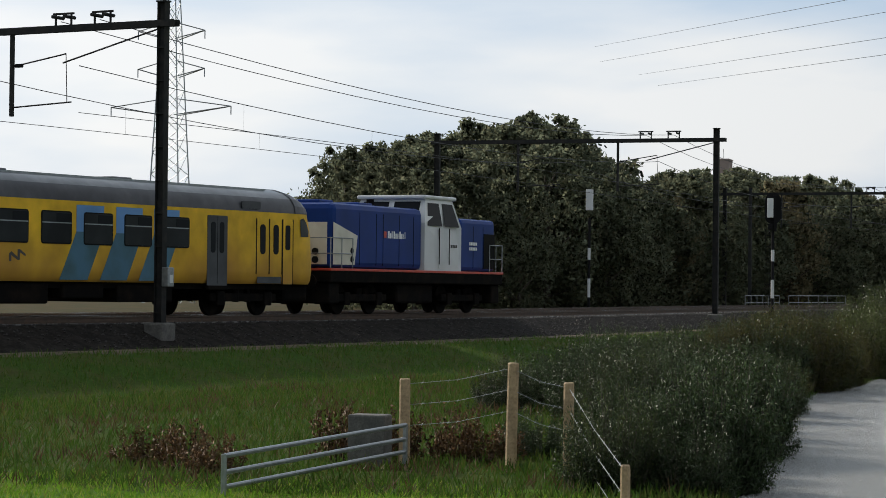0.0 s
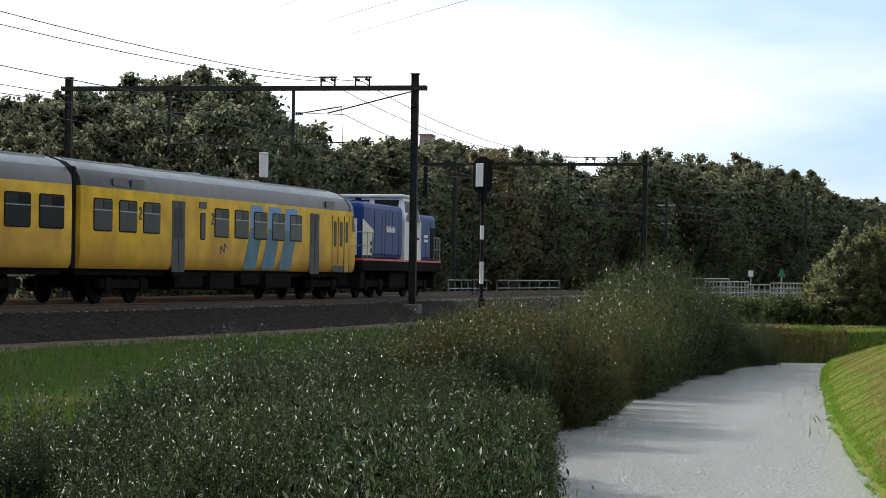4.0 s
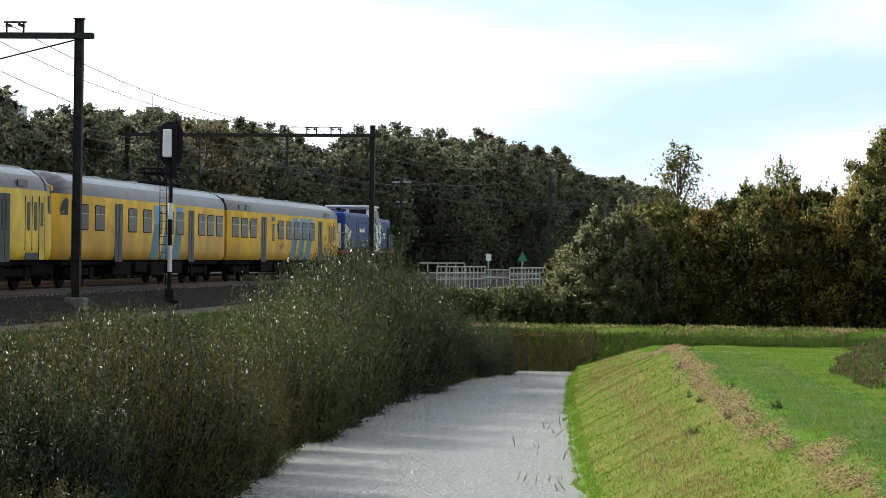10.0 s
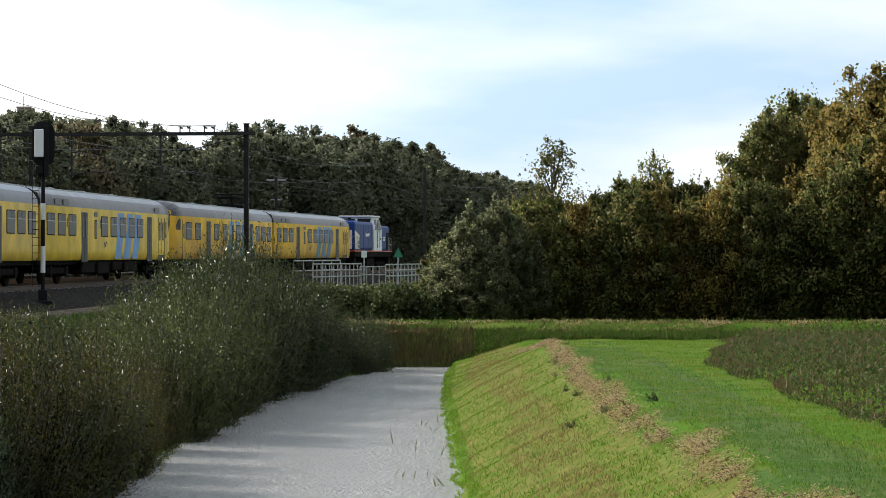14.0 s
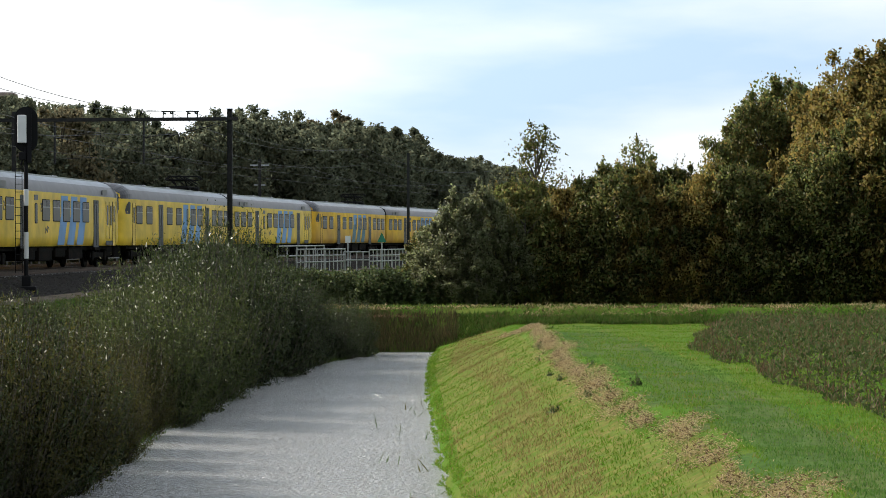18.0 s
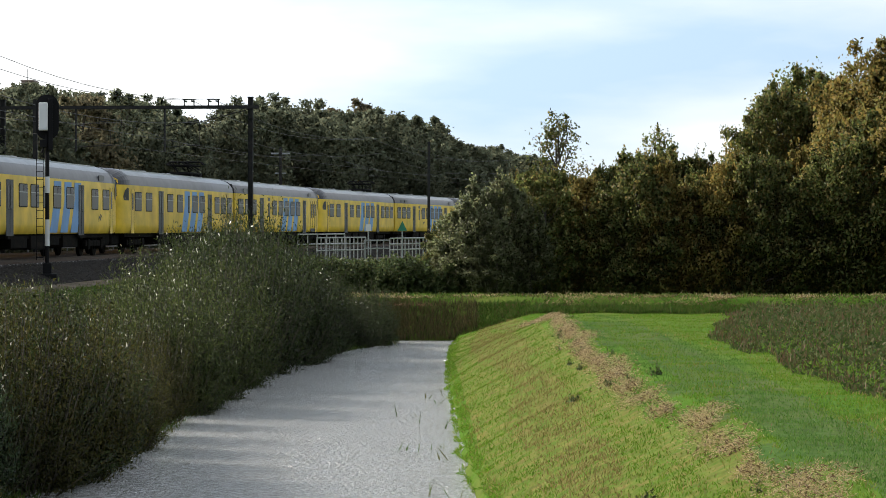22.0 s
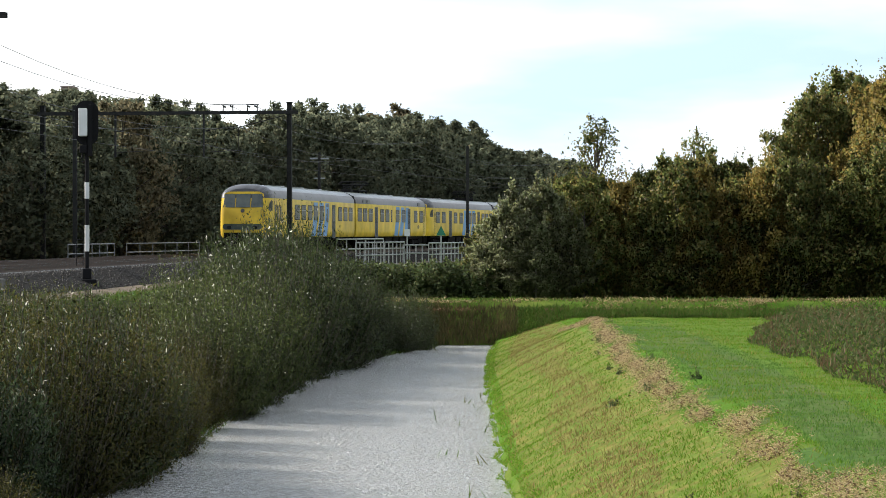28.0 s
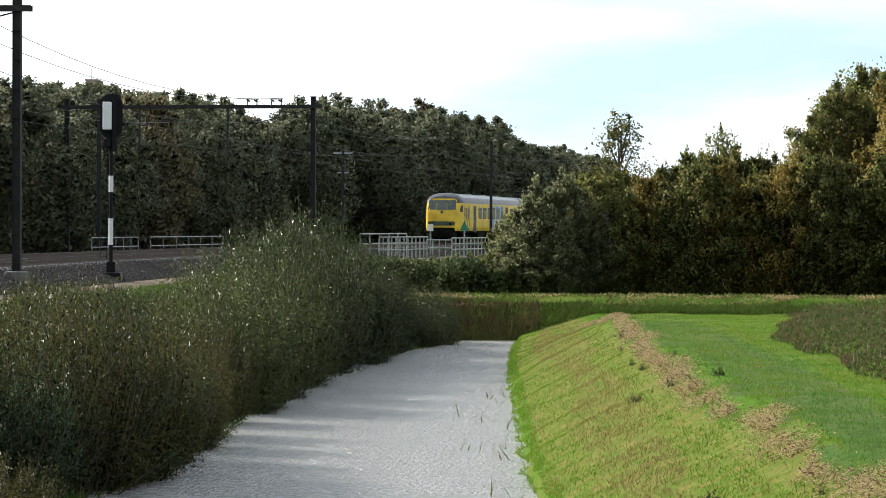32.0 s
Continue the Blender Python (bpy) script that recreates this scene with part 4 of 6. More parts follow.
    if kind == "A":
        for x in (-11.36, -9.6, -7.85):
            window(car, x, 1.28)
        side_door(car, -5.75)
        window(car, -3.75, 0.42, 1.85, 2.65, vent=False)
        side_plate(car, "number_box", round_rect(-4.05, -3.45, 2.78, 2.98, 0.03), M_GLASSGREY, 0.012)
        for x in (-2.1, -0.3, 1.5, 3.3, 5.1):
            window(car, x, 1.28)
        side_door(car, 7.15)
        for k in range(3):
            stripe(car, (0.55 + k * 1.75, -4.3 + k * 1.75), 1.2, -0.7, M_TEAL if paint is M_YELLOW else M_BLUE)
        for s in (-0.36, 0.36):
            side_plate(car, "luggage_door_window", round_rect(9.9 + s - 0.14, 9.9 + s + 0.14, 1.85, 2.75, 0.12), M_GLASS, 0.012)
        for x in (9.2, 9.9, 10.6):
            side_plate(car, "luggage_door_edge", round_rect(x - 0.025, x + 0.025, SKIRT + 0.3, 2.92, 0.01), M_RUBBER, 0.006)
        side_plate(car, "luggage_step", round_rect(9.25, 10.55, SKIRT + 0.02, SKIRT + 0.22, 0.03), M_DOOR, 0.008)
        emblem(car, -1.9)
        for x in (-8.7, -2.9):
            side_plate(car, "class_numeral", [(x - 0.1, 2.32), (x + 0.12, 2.32), (x + 0.12, 2.38), (x, 2.38), (x + 0.12, 2.52), (x + 0.12, 2.62), (x + 0.05, 2.68), (x - 0.06, 2.68), (x - 0.1, 2.6), (x + 0.04, 2.58), (x - 0.1, 2.4)], M_LETTERDARK, 0.005, "numeral two", sides=(0,))
    else:
        for x in (9.8, 7.65):
            window(car, x, 1.28)
        side_door(car, 5.1)
        for x in (3.1, 0.9):
            window(car, x, 1.28)
        window(car, -1.2, 0.42, 1.95, 2.8, vent=False)
        for x in (-2.7, -4.45):
            window(car, x, 1.28)
        side_door(car, -6.4)
        for x in (-8.3, -10.0, -11.7):
            window(car, x, 1.28)
        for k in range(3):
            stripe(car, (0.4 + k * 1.75, -4.9 + k * 1.75), 1.2, -0.7, M_TEAL if paint is M_YELLOW else M_BLUE)
        emblem(car, 8.7)
        # pantograph, folded
        bm = new_bm()
        for y in (-0.55, 0.55):
            rod(bm, (-8.2, y, 4.05), (-5.4, y, 4.05), 0.05)
            rod(bm, (-8.0, y, 4.12), (-5.6, y * 0.8, 4.48), 0.035)
        for x in (-8.0, -6.8, -5.6):
            rod(bm, (x, -0.6, 4.05), (x, 0.6, 4.05), 0.05)
            for y in (-0.55, 0.55):
                rod(bm, (x, y, 3.78), (x, y, 4.05), 0.07)
        box(bm, -8.1, -5.5, -0.5, 0.5, 4.0, 4.1)
        part("pantograph_base", bm, M_RUBBER, car)
        bm = new_bm()
        for y in (-0.62, -0.2, 0.2, 0.62):
            rod(bm, (-7.9, y, 4.25), (-5.6, y * 0.6, 4.58), 0.035)
        for x in (-7.6, -7.0, -6.4, -5.9):
            rod(bm, (x, -0.7, 4.45), (x, 0.7, 4.45), 0.04)
        part("pantograph_frame", bm, M_RUBBER, car)
        bm = new_bm()
        for x in (-7.3, -6.9):
            rod(bm, (x, -0.8, 4.66), (x, 0.8, 4.66), 0.04)
            for s in (-1, 1):
                rod(bm, (x, 0.8 * s, 4.66), (x, 1.0 * s, 4.5), 0.04)
        rod(bm, (-8.0, 0, 4.1), (-7.1, 0, 4.64), 0.04)
        part("pantograph_head", bm, M_RUBBER, car)
        bm = new_bm()
        box(bm, -9.6, -8.9, -0.35, 0.35, 3.86, 4.14, 0.04)
        rod(bm, (-9.2, 0.2, 4.1), (-8.2, 0.4, 4.15), 0.03)
        part("switch_box", bm, M_RUBBER, car)
    # underside
    bm = new_bm()
    box(bm, -CAR + 0.2, CAR - 1.3, -1.2, 1.2, 0.78, 1.0)
    part("underframe", bm, M_UNDER, car)
    for x0, x1, z0 in ((-5.6, -3.2, 0.42), (-2.6, -0.4, 0.36), (0.2, 2.0, 0.5), (2.6, 5.2, 0.4)):
        bm = new_bm()
        box(bm, x0, x1, -1.28, 1.28, z0, 0.9, 0.05)
        part("equipment_case", bm, M_UNDER, car)
    bogie(car, -9.0)
    bogie(car, 9.0)
    return car


def build_loco(m):
    loco = thing("locomotive", "blue and white diesel locomotive with a central cab and handrails", "locomotive", m)
    bm = new_bm()
    box(bm, -6.75, 6.75, -1.45, 1.45, 1.02, 1.42, 0.04)
    part("frame", bm, M_UNDER, loco)
    bm = new_bm()
    box(bm, -6.77, 6.77, -1.47, 1.47, 1.40, 1.48, 0.01)
    part("frame_edge", bm, M_RED, loco, "orange-red edge line")
    bm = new_bm()
    box(bm, -6.45, 0.15, -1.36, 1.36, 1.48, 3.58, 0.2)
    part("long_hood", bm, M_LOCOBLUE, loco)
    bm = new_bm()
    box(bm, 3.15, 6.25, -1.36, 1.36, 1.48, 3.36, 0.16)
    part("short_hood", bm, M_LOCOBLUE, loco)
    bm = new_bm()
    plate(bm, [(-6.43, 1.6), (-4.95, 1.6), (-4.75, 2.55), (-6.43, 2.95)], -1.356, 0.012)
    part("hood_panel", bm, M_CREAM, loco, "cream hood end panel")
    bm = new_bm()
    plate(bm, [(6.43, 1.6), (6.43, 2.95), (4.75, 2.55), (4.95, 1.6)][::-1], -1.356, 0.012)
    part("hood_panel", bm, M_CREAM, loco, "cream hood end panel", pose(0, 0, 0, 0, 0, 180))
    bm = new_bm()
    box(bm, -6.475, -6.44, -1.15, 1.15, 1.6, 2.95, 0.01)
    part("hood_end", bm, M_CREAM, loco, "cream hood end panel")
    for z in (1.75, 2.02):
        for y in (-0.75, 0.75):
            bm = new_bm()
            rod(bm, (-6.47, y, z), (-6.53, y, z), 0.11, seg=16)
            part("headlamp", bm, M_GLASS, loco)
    bm = new_bm()
    for z in (1.78, 2.05):
        rod(bm, (-5.15, -1.36, z), (-5.15, -1.39, z), 0.1, seg=16)
    part("side_lamp", bm, M_GLASS, loco)
    for x in (-4.6, -3.4, -2.9, -1.7, -0.6, 4.3, 5.15):
        part("panel_gap", box(new_bm(), x - 0.012, x + 0.012, -1.368, -1.352, 1.6, 3.1 if x > 0 else 3.3), M_RUBBER, loco)
    # cab
    bm = new_bm()
    prof = [(0.15, 1.48), (3.15, 1.48), (3.15, 3.0), (2.75, 3.95), (0.55, 3.95), (0.15, 3.1)]
    a = [bm.verts.new((x, -1.42 + (0.18 if z > 3.5 else 0), z)) for x, z in prof]
    b = [bm.verts.new((x, 1.42 - (0.18 if z > 3.5 else 0), z)) for x, z in prof]
    bm.faces.new(a)
    bm.faces.new(b[::-1])
    for i in range(6):
        bm.faces.new((a[(i + 1) % 6], a[i], b[i], b[(i + 1) % 6]))
    bmesh.ops.recalc_face_normals(bm, faces=bm.faces)
    part("cab", bm, M_WHITE, loco, "white cab")
    bm = new_bm()
    box(bm, 0.35, 2.95, -1.32, 1.32, 3.95, 4.08, 0.05)
    part("cab_roof", bm, M_WHITE, loco)
    for pts, nm in (([(0.35, 3.02), (1.55, 3.02), (1.55, 3.82), (0.66, 3.82)], "cab_window"), ([(1.78, 3.02), (2.95, 3.02), (2.66, 3.82), (1.78, 3.82)], "cab_window")):
        for s in (-1, 1):
            bm = new_bm()
            v = [bm.verts.new((x, s * (1.425 + 0.012 - 0.18 * max(0, (z - 3.0) / 0.9)), z)) for x, z in pts]
            bm.faces.new(v if s < 0 else v[::-1])
            part(nm, bm, M_GLASS, loco)
    for y0, y1 in ((-1.1, -0.1), (0.1, 1.1)):
        for xa, xb, sgn in ((3.12, 2.80, 1), (0.19, 0.52, -1)):
            bm = new_bm()
            v = [bm.verts.new((xa + sgn * 0.03, y0, 3.12)), bm.verts.new((xa + sgn * 0.03, y1, 3.12)), bm.verts.new((xb + sgn * 0.03, y1, 3.86)), bm.verts.new((xb + sgn * 0.03, y0, 3.86))]
            bm.faces.new(v)
            part("windscreen", bm, M_GLASS, loco)
    bm = new_bm()
    plate(bm, round_rect(1.30, 1.95, 1.55, 2.95, 0.05), -1.42, 0.012)
    part("cab_door", bm, M_WHITE, loco)
    for x in (1.22, 2.03):
        part("grab_rail", rod(new_bm(), (x, -1.48, 1.7), (x, -1.48, 2.95), 0.018), M_BLACK, loco)
    # grille at the short hood's end
    bm = new_bm()
    box(bm, 5.2, 6.15, -1.38, -1.355, 1.6, 2.85)
    part("radiator_grille", bm, M_RUBBER, loco)
    # lettering blocks
    bm = new_bm()
    for i, w in enumerate((0.11, 0.10, 0.05, 0.10, 0.08, 0.07, 0.12, 0.09, 0.04, 0.04)):
        x = -2.55 + i * 0.14
        box(bm, x, x + w, -1.372, -1.358, 2.52, 2.52 + (0.24 if i in (0, 2, 3, 6, 9) else 0.17))
    part("name_bars", bm, M_LETTER, loco, "row of white bars")
    bm = new_bm()
    box(bm, -2.85, -2.66, -1.372, -1.358, 2.52, 2.74, 0.01)
    part("name_mark", bm, M_RED, loco, "small red mark")
    bm = new_bm()
    for z in (2.42, 2.24):
        for i in range(5):
            box(bm, 3.95 + i * 0.14, 4.05 + i * 0.14, -1.372, -1.358, z, z + 0.11)
    part("name_bars", bm, M_LETTER, loco, "two rows of white bars")
    bm = new_bm()
    for i in range(4):
        box(bm, 2.3 + i * 0.13, 2.38 + i * 0.13, -1.436, -1.422, 2.3, 2.4)
    part("number_bars", bm, M_LETTERDARK, loco)
    # handrails
    for x0, x1 in ((-6.72, -5.2), (5.6, 6.72)):
        for y in (-1.43, 1.43):
            bm = new_bm()
            for i in range(3):
                x = x0 + (x1 - x0) * i / 2
                rod(bm, (x, y, 1.45), (x, y, 2.45), 0.017)
            for z in (1.95, 2.45):
                rod(bm, (x0, y, z), (x1, y, z), 0.016)
            part("handrail", bm, M_GALV, loco)
    for sgn in (-1, 1):
        bm = new_bm()
        for z in (1.95, 2.45):
            rod(bm, (6.7 * sgn, -1.42, z), (6.7 * sgn, 1.42, z), 0.016)
        part("handrail", bm, M_GALV, loco)
        for y in (-0.88, 0.88):
            bm = new_bm()
            rod(bm, (6.7 * sgn, y, 1.05), (7.1 * sgn, y, 1.05), 0.09)
            rod(bm, (7.05 * sgn, y, 1.05), (7.12 * sgn, y, 1.05), 0.24, seg=16)
            part("buffer", bm, M_UNDER, loco)
        bm = new_bm()
        box(bm, 6.3 * sgn - 0.35, 6.3 * sgn + 0.35, -1.35, 1.35, 0.35, 1.02, 0.05)
        part("cab_steps", bm, M_UNDER, loco)
    bm = new_bm()
    box(bm, -1.6, 1.2, -1.25, 1.25, 0.35, 1.02, 0.08)
    part("fuel_tank", bm, M_UNDER, loco)
    for x in (-6.0, -3.2):
        bm = new_bm()
        box(bm, x, x + 1.0, -0.6, 0.6, 3.56, 3.7, 0.05)
        part("hood_hatch", bm, M_LOCOBLUE, loco)
    bm = new_bm()
    rod(bm, (-0.6, 0.3, 3.5), (-0.6, 0.3, 3.9), 0.13, seg=12)
    part("exhaust", bm, M_UNDER, loco)
    bogie(loco, -3.9, 0.5, 1.15)
    bogie(loco, 3.9, 0.5, 1.15)
    return loco


def train_front(t):
    """How far along the leading rail car's nose is."""
    start = {0: -27.85, 1: -18.3, 2: -9.16, 3: -0.46, 4: 9.0}
    return start[t] if t in start else -24.76 + 8.2695 * t + 0.08992 * t * t


def rolling_pose(s, half, turned):
    a, b = track(s - half), track(s + half)
    h = math.degrees(math.atan2(b[0] - a[0], b[1] - a[1]))
    return pose((a[0] + b[0]) / 2, (a[1] + b[1]) / 2, 0.004, 0, 0, 90 - h + (180 if turned else 0))


TRAIN = []      # thing, distance behind the nose, half wheelbase, turned
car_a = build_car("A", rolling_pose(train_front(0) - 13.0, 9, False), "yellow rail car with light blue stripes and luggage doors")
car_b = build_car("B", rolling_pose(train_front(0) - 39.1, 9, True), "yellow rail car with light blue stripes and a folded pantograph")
TRAIN += [(car_a, 13.0, 9.0, False), (car_b, 39.1, 9.0, True)]
lemon_a = build_car("A", rolling_pose(train_front(0) - 195.5, 9, True), "clean yellow rail car with light blue stripes and luggage doors", M_LEMON)
lemon_b = build_car("B", rolling_pose(train_front(0) - 169.4, 9, False), "clean yellow rail car with a folded pantograph on its roof", M_LEMON)
TRAIN += [(lemon_b, 169.42, 9.0, False), (lemon_a, 195.52, 9.0, True)]
for k in range(1, 3):
    back = 52.14 * k
    for src, d, turned in ((lemon_a, 13.0, False), (lemon_b, 39.1, True)):
        TRAIN.append((copy_thing(src, rolling_pose(train_front(0) - back - d, 9, turned)), back + d, 9.0, turned))
TRAIN.append((build_loco(rolling_pose(train_front(0) + 7.35, 3.9, False)), -7.35, 3.9, False))


def motions():
    for ob, back, half, turned in TRAIN:
        walk(ob, [(t, rolling_pose(train_front(t) - back, half, turned)) for t in range(33)])


# ---- plants ----
def stems_mesh(bm_parts, mat):
    bm = new_bm()
    for a, b, r0, r1 in bm_parts:
        rod(bm, a, b, r0, r1, seg=5)
    return mesh_of(bm, mat)


def crown_points(rng, clumps, per, radius, squash=0.8):
    """Leaves in clumps: each clump a loose shell round its own middle."""
    out = []
    for c, r in clumps:
        d = np.clip(rng.normal(size=(per, 3)), -1.9, 1.9) * 0.62 * r
        d[:, 2] *= squash
        out.append(np.asarray(c) + d)
    return np.concatenate(out)


def build_tree(name, seed, leaf_mat, height=1.0, clump_n=110, per=55, leaf=0.016, width=0.34, low=0.12, label="", category="tree", point=0.0, shoots=0, jitter=0.45):
    """A tree one unit tall: tapered trunk, limbs, crown of clumped leaves with gaps."""
    rng = np.random.default_rng(seed)
    t = thing(name, label, category)
    limbs = [((0, 0, -0.03), (0.01, 0.0, 0.45), 0.022, 0.014), ((0.01, 0, 0.45), (0.0, 0.02, 0.9), 0.014, 0.003)]
    clumps = []
    for i in range(clump_n):
        z = low + (0.97 - low) * (i + 0.5) / clump_n
        u = (z - low) / (1 - low)
        prof = (math.sin(math.pi * min(1, (u * 0.86 + 0.14))) ** 0.6) * (1 - point * u)
        a = rng.uniform(0, 2 * math.pi)
        rr = width * prof * rng.uniform(0.25, 1.0) ** 0.6
        r = rng.uniform(0.035, 0.10) * (0.5 + 0.6 * prof)
        c = (rr * math.cos(a), rr * math.sin(a), min(z, 0.985 - r * 0.7))
        clumps.append((c, r))
        if i % 5 == 0:
            z0 = max(0.1, c[2] - 0.18)
            limbs.append(((0.005, 0, z0), c, 0.008, 0.002))
    part("trunk", stems_mesh(limbs, M_BARK), None, t)
    for i in range(clump_n // 3):                     # loose sprigs past the outline
        c, r = clumps[rng.integers(clump_n // 3, clump_n)]
        r = r * rng.uniform(0.5, 1.4)
        d = np.array([c[0], c[1], (c[2] - 0.45) * 0.7])
        d = d / (np.linalg.norm(d) + 1e-6)
        clumps.append((tuple(np.array(c) + d * r * 1.15), r * 0.38))
    pts = crown_points(rng, clumps, per, 1.0)
    own = np.repeat(np.asarray([c for c, r in clumps]), per, axis=0)
    if shoots:                                        # upright leafy shoots past the outline
        more = []
        for i in range(shoots):
            c, r = clumps[rng.integers(clump_n // 2, clump_n)]
            n = int(rng.integers(10, 26))
            u = np.sort(rng.uniform(0, 1, n))
            tip = np.array([rng.normal(0, 0.02), rng.normal(0, 0.02), rng.uniform(0.06, 0.15)])
            more.append(np.asarray(c) + np.array([0, 0, r * 0.5]) + u[:, None] * tip + rng.normal(size=(n, 3)) * 0.008)
        pts = np.concatenate([pts] + more)
        own = np.concatenate([own] + [m - np.array([0, 0, 0.03]) for m in more])
    pts = pts + rng.normal(size=pts.shape) * 0.006
    part("crown", soften(random_leaves("crown", pts, leaf_mat, leaf, rng, 0.6), (0, 0, 0.3), jitter, rng, own), None, t)
    return t


def build_bush(name, seed, leaf_mat, stems=150, per=60, leaf=0.022, label="", upright=0.5, category="bush", slim=0.35):
    """A bush one unit tall and about two wide: many stems out of one root, leaves along their outer parts."""
    rng = np.random.default_rng(seed)
    t = thing(name, label, category)
    a = rng.uniform(0, 2 * math.pi, stems)
    rad = np.sqrt(rng.uniform(0, 1, stems)) * 0.95
    top = np.sqrt(np.maximum(0.02, 1 - (rad * 0.93) ** 3)) * rng.uniform(0.55, 1.28, stems)
    low = rng.uniform(0, 1, stems) < 0.35
    top = np.where(low, top * rng.uniform(0.15, 0.7, stems), top)
    tip = np.stack([np.cos(a) * rad, np.sin(a) * rad, top], 1)
    root = np.stack([np.cos(a) * rad * upright, np.sin(a) * rad * upright, np.full(stems, -0.05)], 1)
    u = rng.uniform(0.06, 1.0, (stems, per)) ** 0.75
    mid = root[:, None] * (1 - u[..., None]) + tip[:, None] * u[..., None]
    mid = mid + rng.normal(size=mid.shape) * 0.035
    mid[..., 2] = np.maximum(mid[..., 2], 0.0)
    pts = mid.reshape(-1, 3)
    k = len(pts)
    up = unit(np.repeat(unit(tip - root), per, axis=0) * 0.7 + rng.normal(size=(k, 3)) * 0.75)
    rt = unit(np.cross(up, rng.normal(size=(k, 3))))
    s = leaf * rng.uniform(0.6, 1.4, k)
    part("leaves", soften(quads("leaves", pts, rt, up, leaf_mat, s * slim, s), (0, 0, -0.35), 0.75, rng), None, t)
    part("branchwork", stems_mesh([(root[i], tip[i], 0.007, 0.002) for i in range(0, stems, 2)], M_BARK), None, t)
    return t


def place(src, x, y, z, h, w=None, turn=0.0):
    c = copy_thing(src, pose(x, y, z, 0, 0, turn))
    c.scale = (w or h, w or h, h)
    return c


def drop(*obs):
    for ob in obs:
        for o in (*ob.children_recursive, ob):
            bpy.data.objects.remove(o)


rng = random.Random(11)

# woods beyond the railway; their skyline by direction
SKY_X = (-900, -522, -442, -340, -300, -235, -150, 0, 100, 200, 280, 340, 372, 400, 430, 460, 540, 620, 660, 740, 800, 825, 840, 880, 960, 1100, 1600)
SKY_E = (.078, .084, .092, .088, .080, .062, .056, .0605, .0577, .0546, .0534, .0475, .0435, .039, .046, .051, .0515, .0487, .0505, .0458, .0428, .039, .0357, .0352, .0298, .027, .02)
wood = [build_tree("tree", 20 + i, M_LEAF_FAR, per=100, leaf=0.0125, width=0.30 + 0.05 * (i % 3), low=0.06, jitter=0.55, label="tall olive-green tree at the edge of the wood") for i in range(6)]
gold = [build_tree("tree", 40 + i, M_LEAF_FARGOLD, per=100, leaf=0.0125, width=0.34, low=0.06, jitter=0.55, label="autumn-tinged tree in the wood behind the railway") for i in range(2)]
for row, (off, gap) in enumerate(((15.5, 4.2), (21, 4.6), (29, 5.5))):
    s = 8.0 + row * 2
    while s < 330:
        s += gap * rng.uniform(0.75, 1.25)
        x, y, h = track(s, off + rng.uniform(-1.8, 1.8))
        az = 784 + 4230 * x / y
        if az > 1000 or az < -950:
            continue
        top = 1.21 + y * float(np.interp(az, SKY_X, SKY_E)) * (rng.uniform(0.92, 1.05) if row else rng.uniform(0.75, 1.02))
        hh = top + 0.7
        src = rng.choice(wood) if rng.random() < 0.96 else rng.choice(gold)
        place(src, x, y, -0.7, hh, hh * rng.uniform(0.85, 1.15), rng.uniform(0, 360))
# trees beyond the wood's end, seen before the gap
for i in range(26):
    az = rng.uniform(-860, -120)
    y = rng.uniform(118, 150)
    x = (az - 784) / 4230 * y
    if beside(x, y) < 14:
        continue
    hh = 1.9 + y * float(np.interp(az, SKY_X, SKY_E)) * rng.uniform(0.85, 1.0)
    place(rng.choice(wood), x, y, -0.7, hh, hh * rng.uniform(0.9, 1.2), rng.uniform(0, 360))
drop(*wood, *gold)

# hedge of small trees behind the grass dam
HEDGE_X = (830, 870, 920, 960, 985, 1060, 1100, 1140, 1180, 1213, 1240, 1270, 1290, 1330, 1400, 1470, 1540, 1620, 1800)
HEDGE_Z = (1.5, 2.1, 2.4, 2.75, 3.1, 2.85, 3.2, 3.5, 3.75, 4.1, 3.6, 3.75, 3.3, 3.65, 3.7, 3.9, 4.6, 5.4, 5.4)
hedge = [build_tree("hedge_tree", 60 + i, M_LEAF_HEDGE if i < 3 else M_LEAF_GOLD, clump_n=120, per=150, leaf=0.0122, width=0.42, low=0.03, shoots=30, point=0.12, label="dense dark green hedge tree turning brown") for i in range(5)]
for az in range(850, 1830, 27):
    for row in (0, 1):
        y = 73.2 + row * 2.6 + rng.uniform(-0.5, 0.5)
        x = (az + rng.uniform(-10, 10) - 784) / 4230 * y
        top = float(np.interp(az, HEDGE_X, HEDGE_Z)) * (rng.uniform(0.5, 0.97) if row == 0 else rng.uniform(0.86, 1.0))
        hh = top + 0.95
        place(rng.choice(hedge[:3]) if rng.random() < 0.78 else rng.choice(hedge[3:]), x, y, -0.95, hh, max(2.0, hh * rng.uniform(0.66, 0.9)), rng.uniform(0, 360))
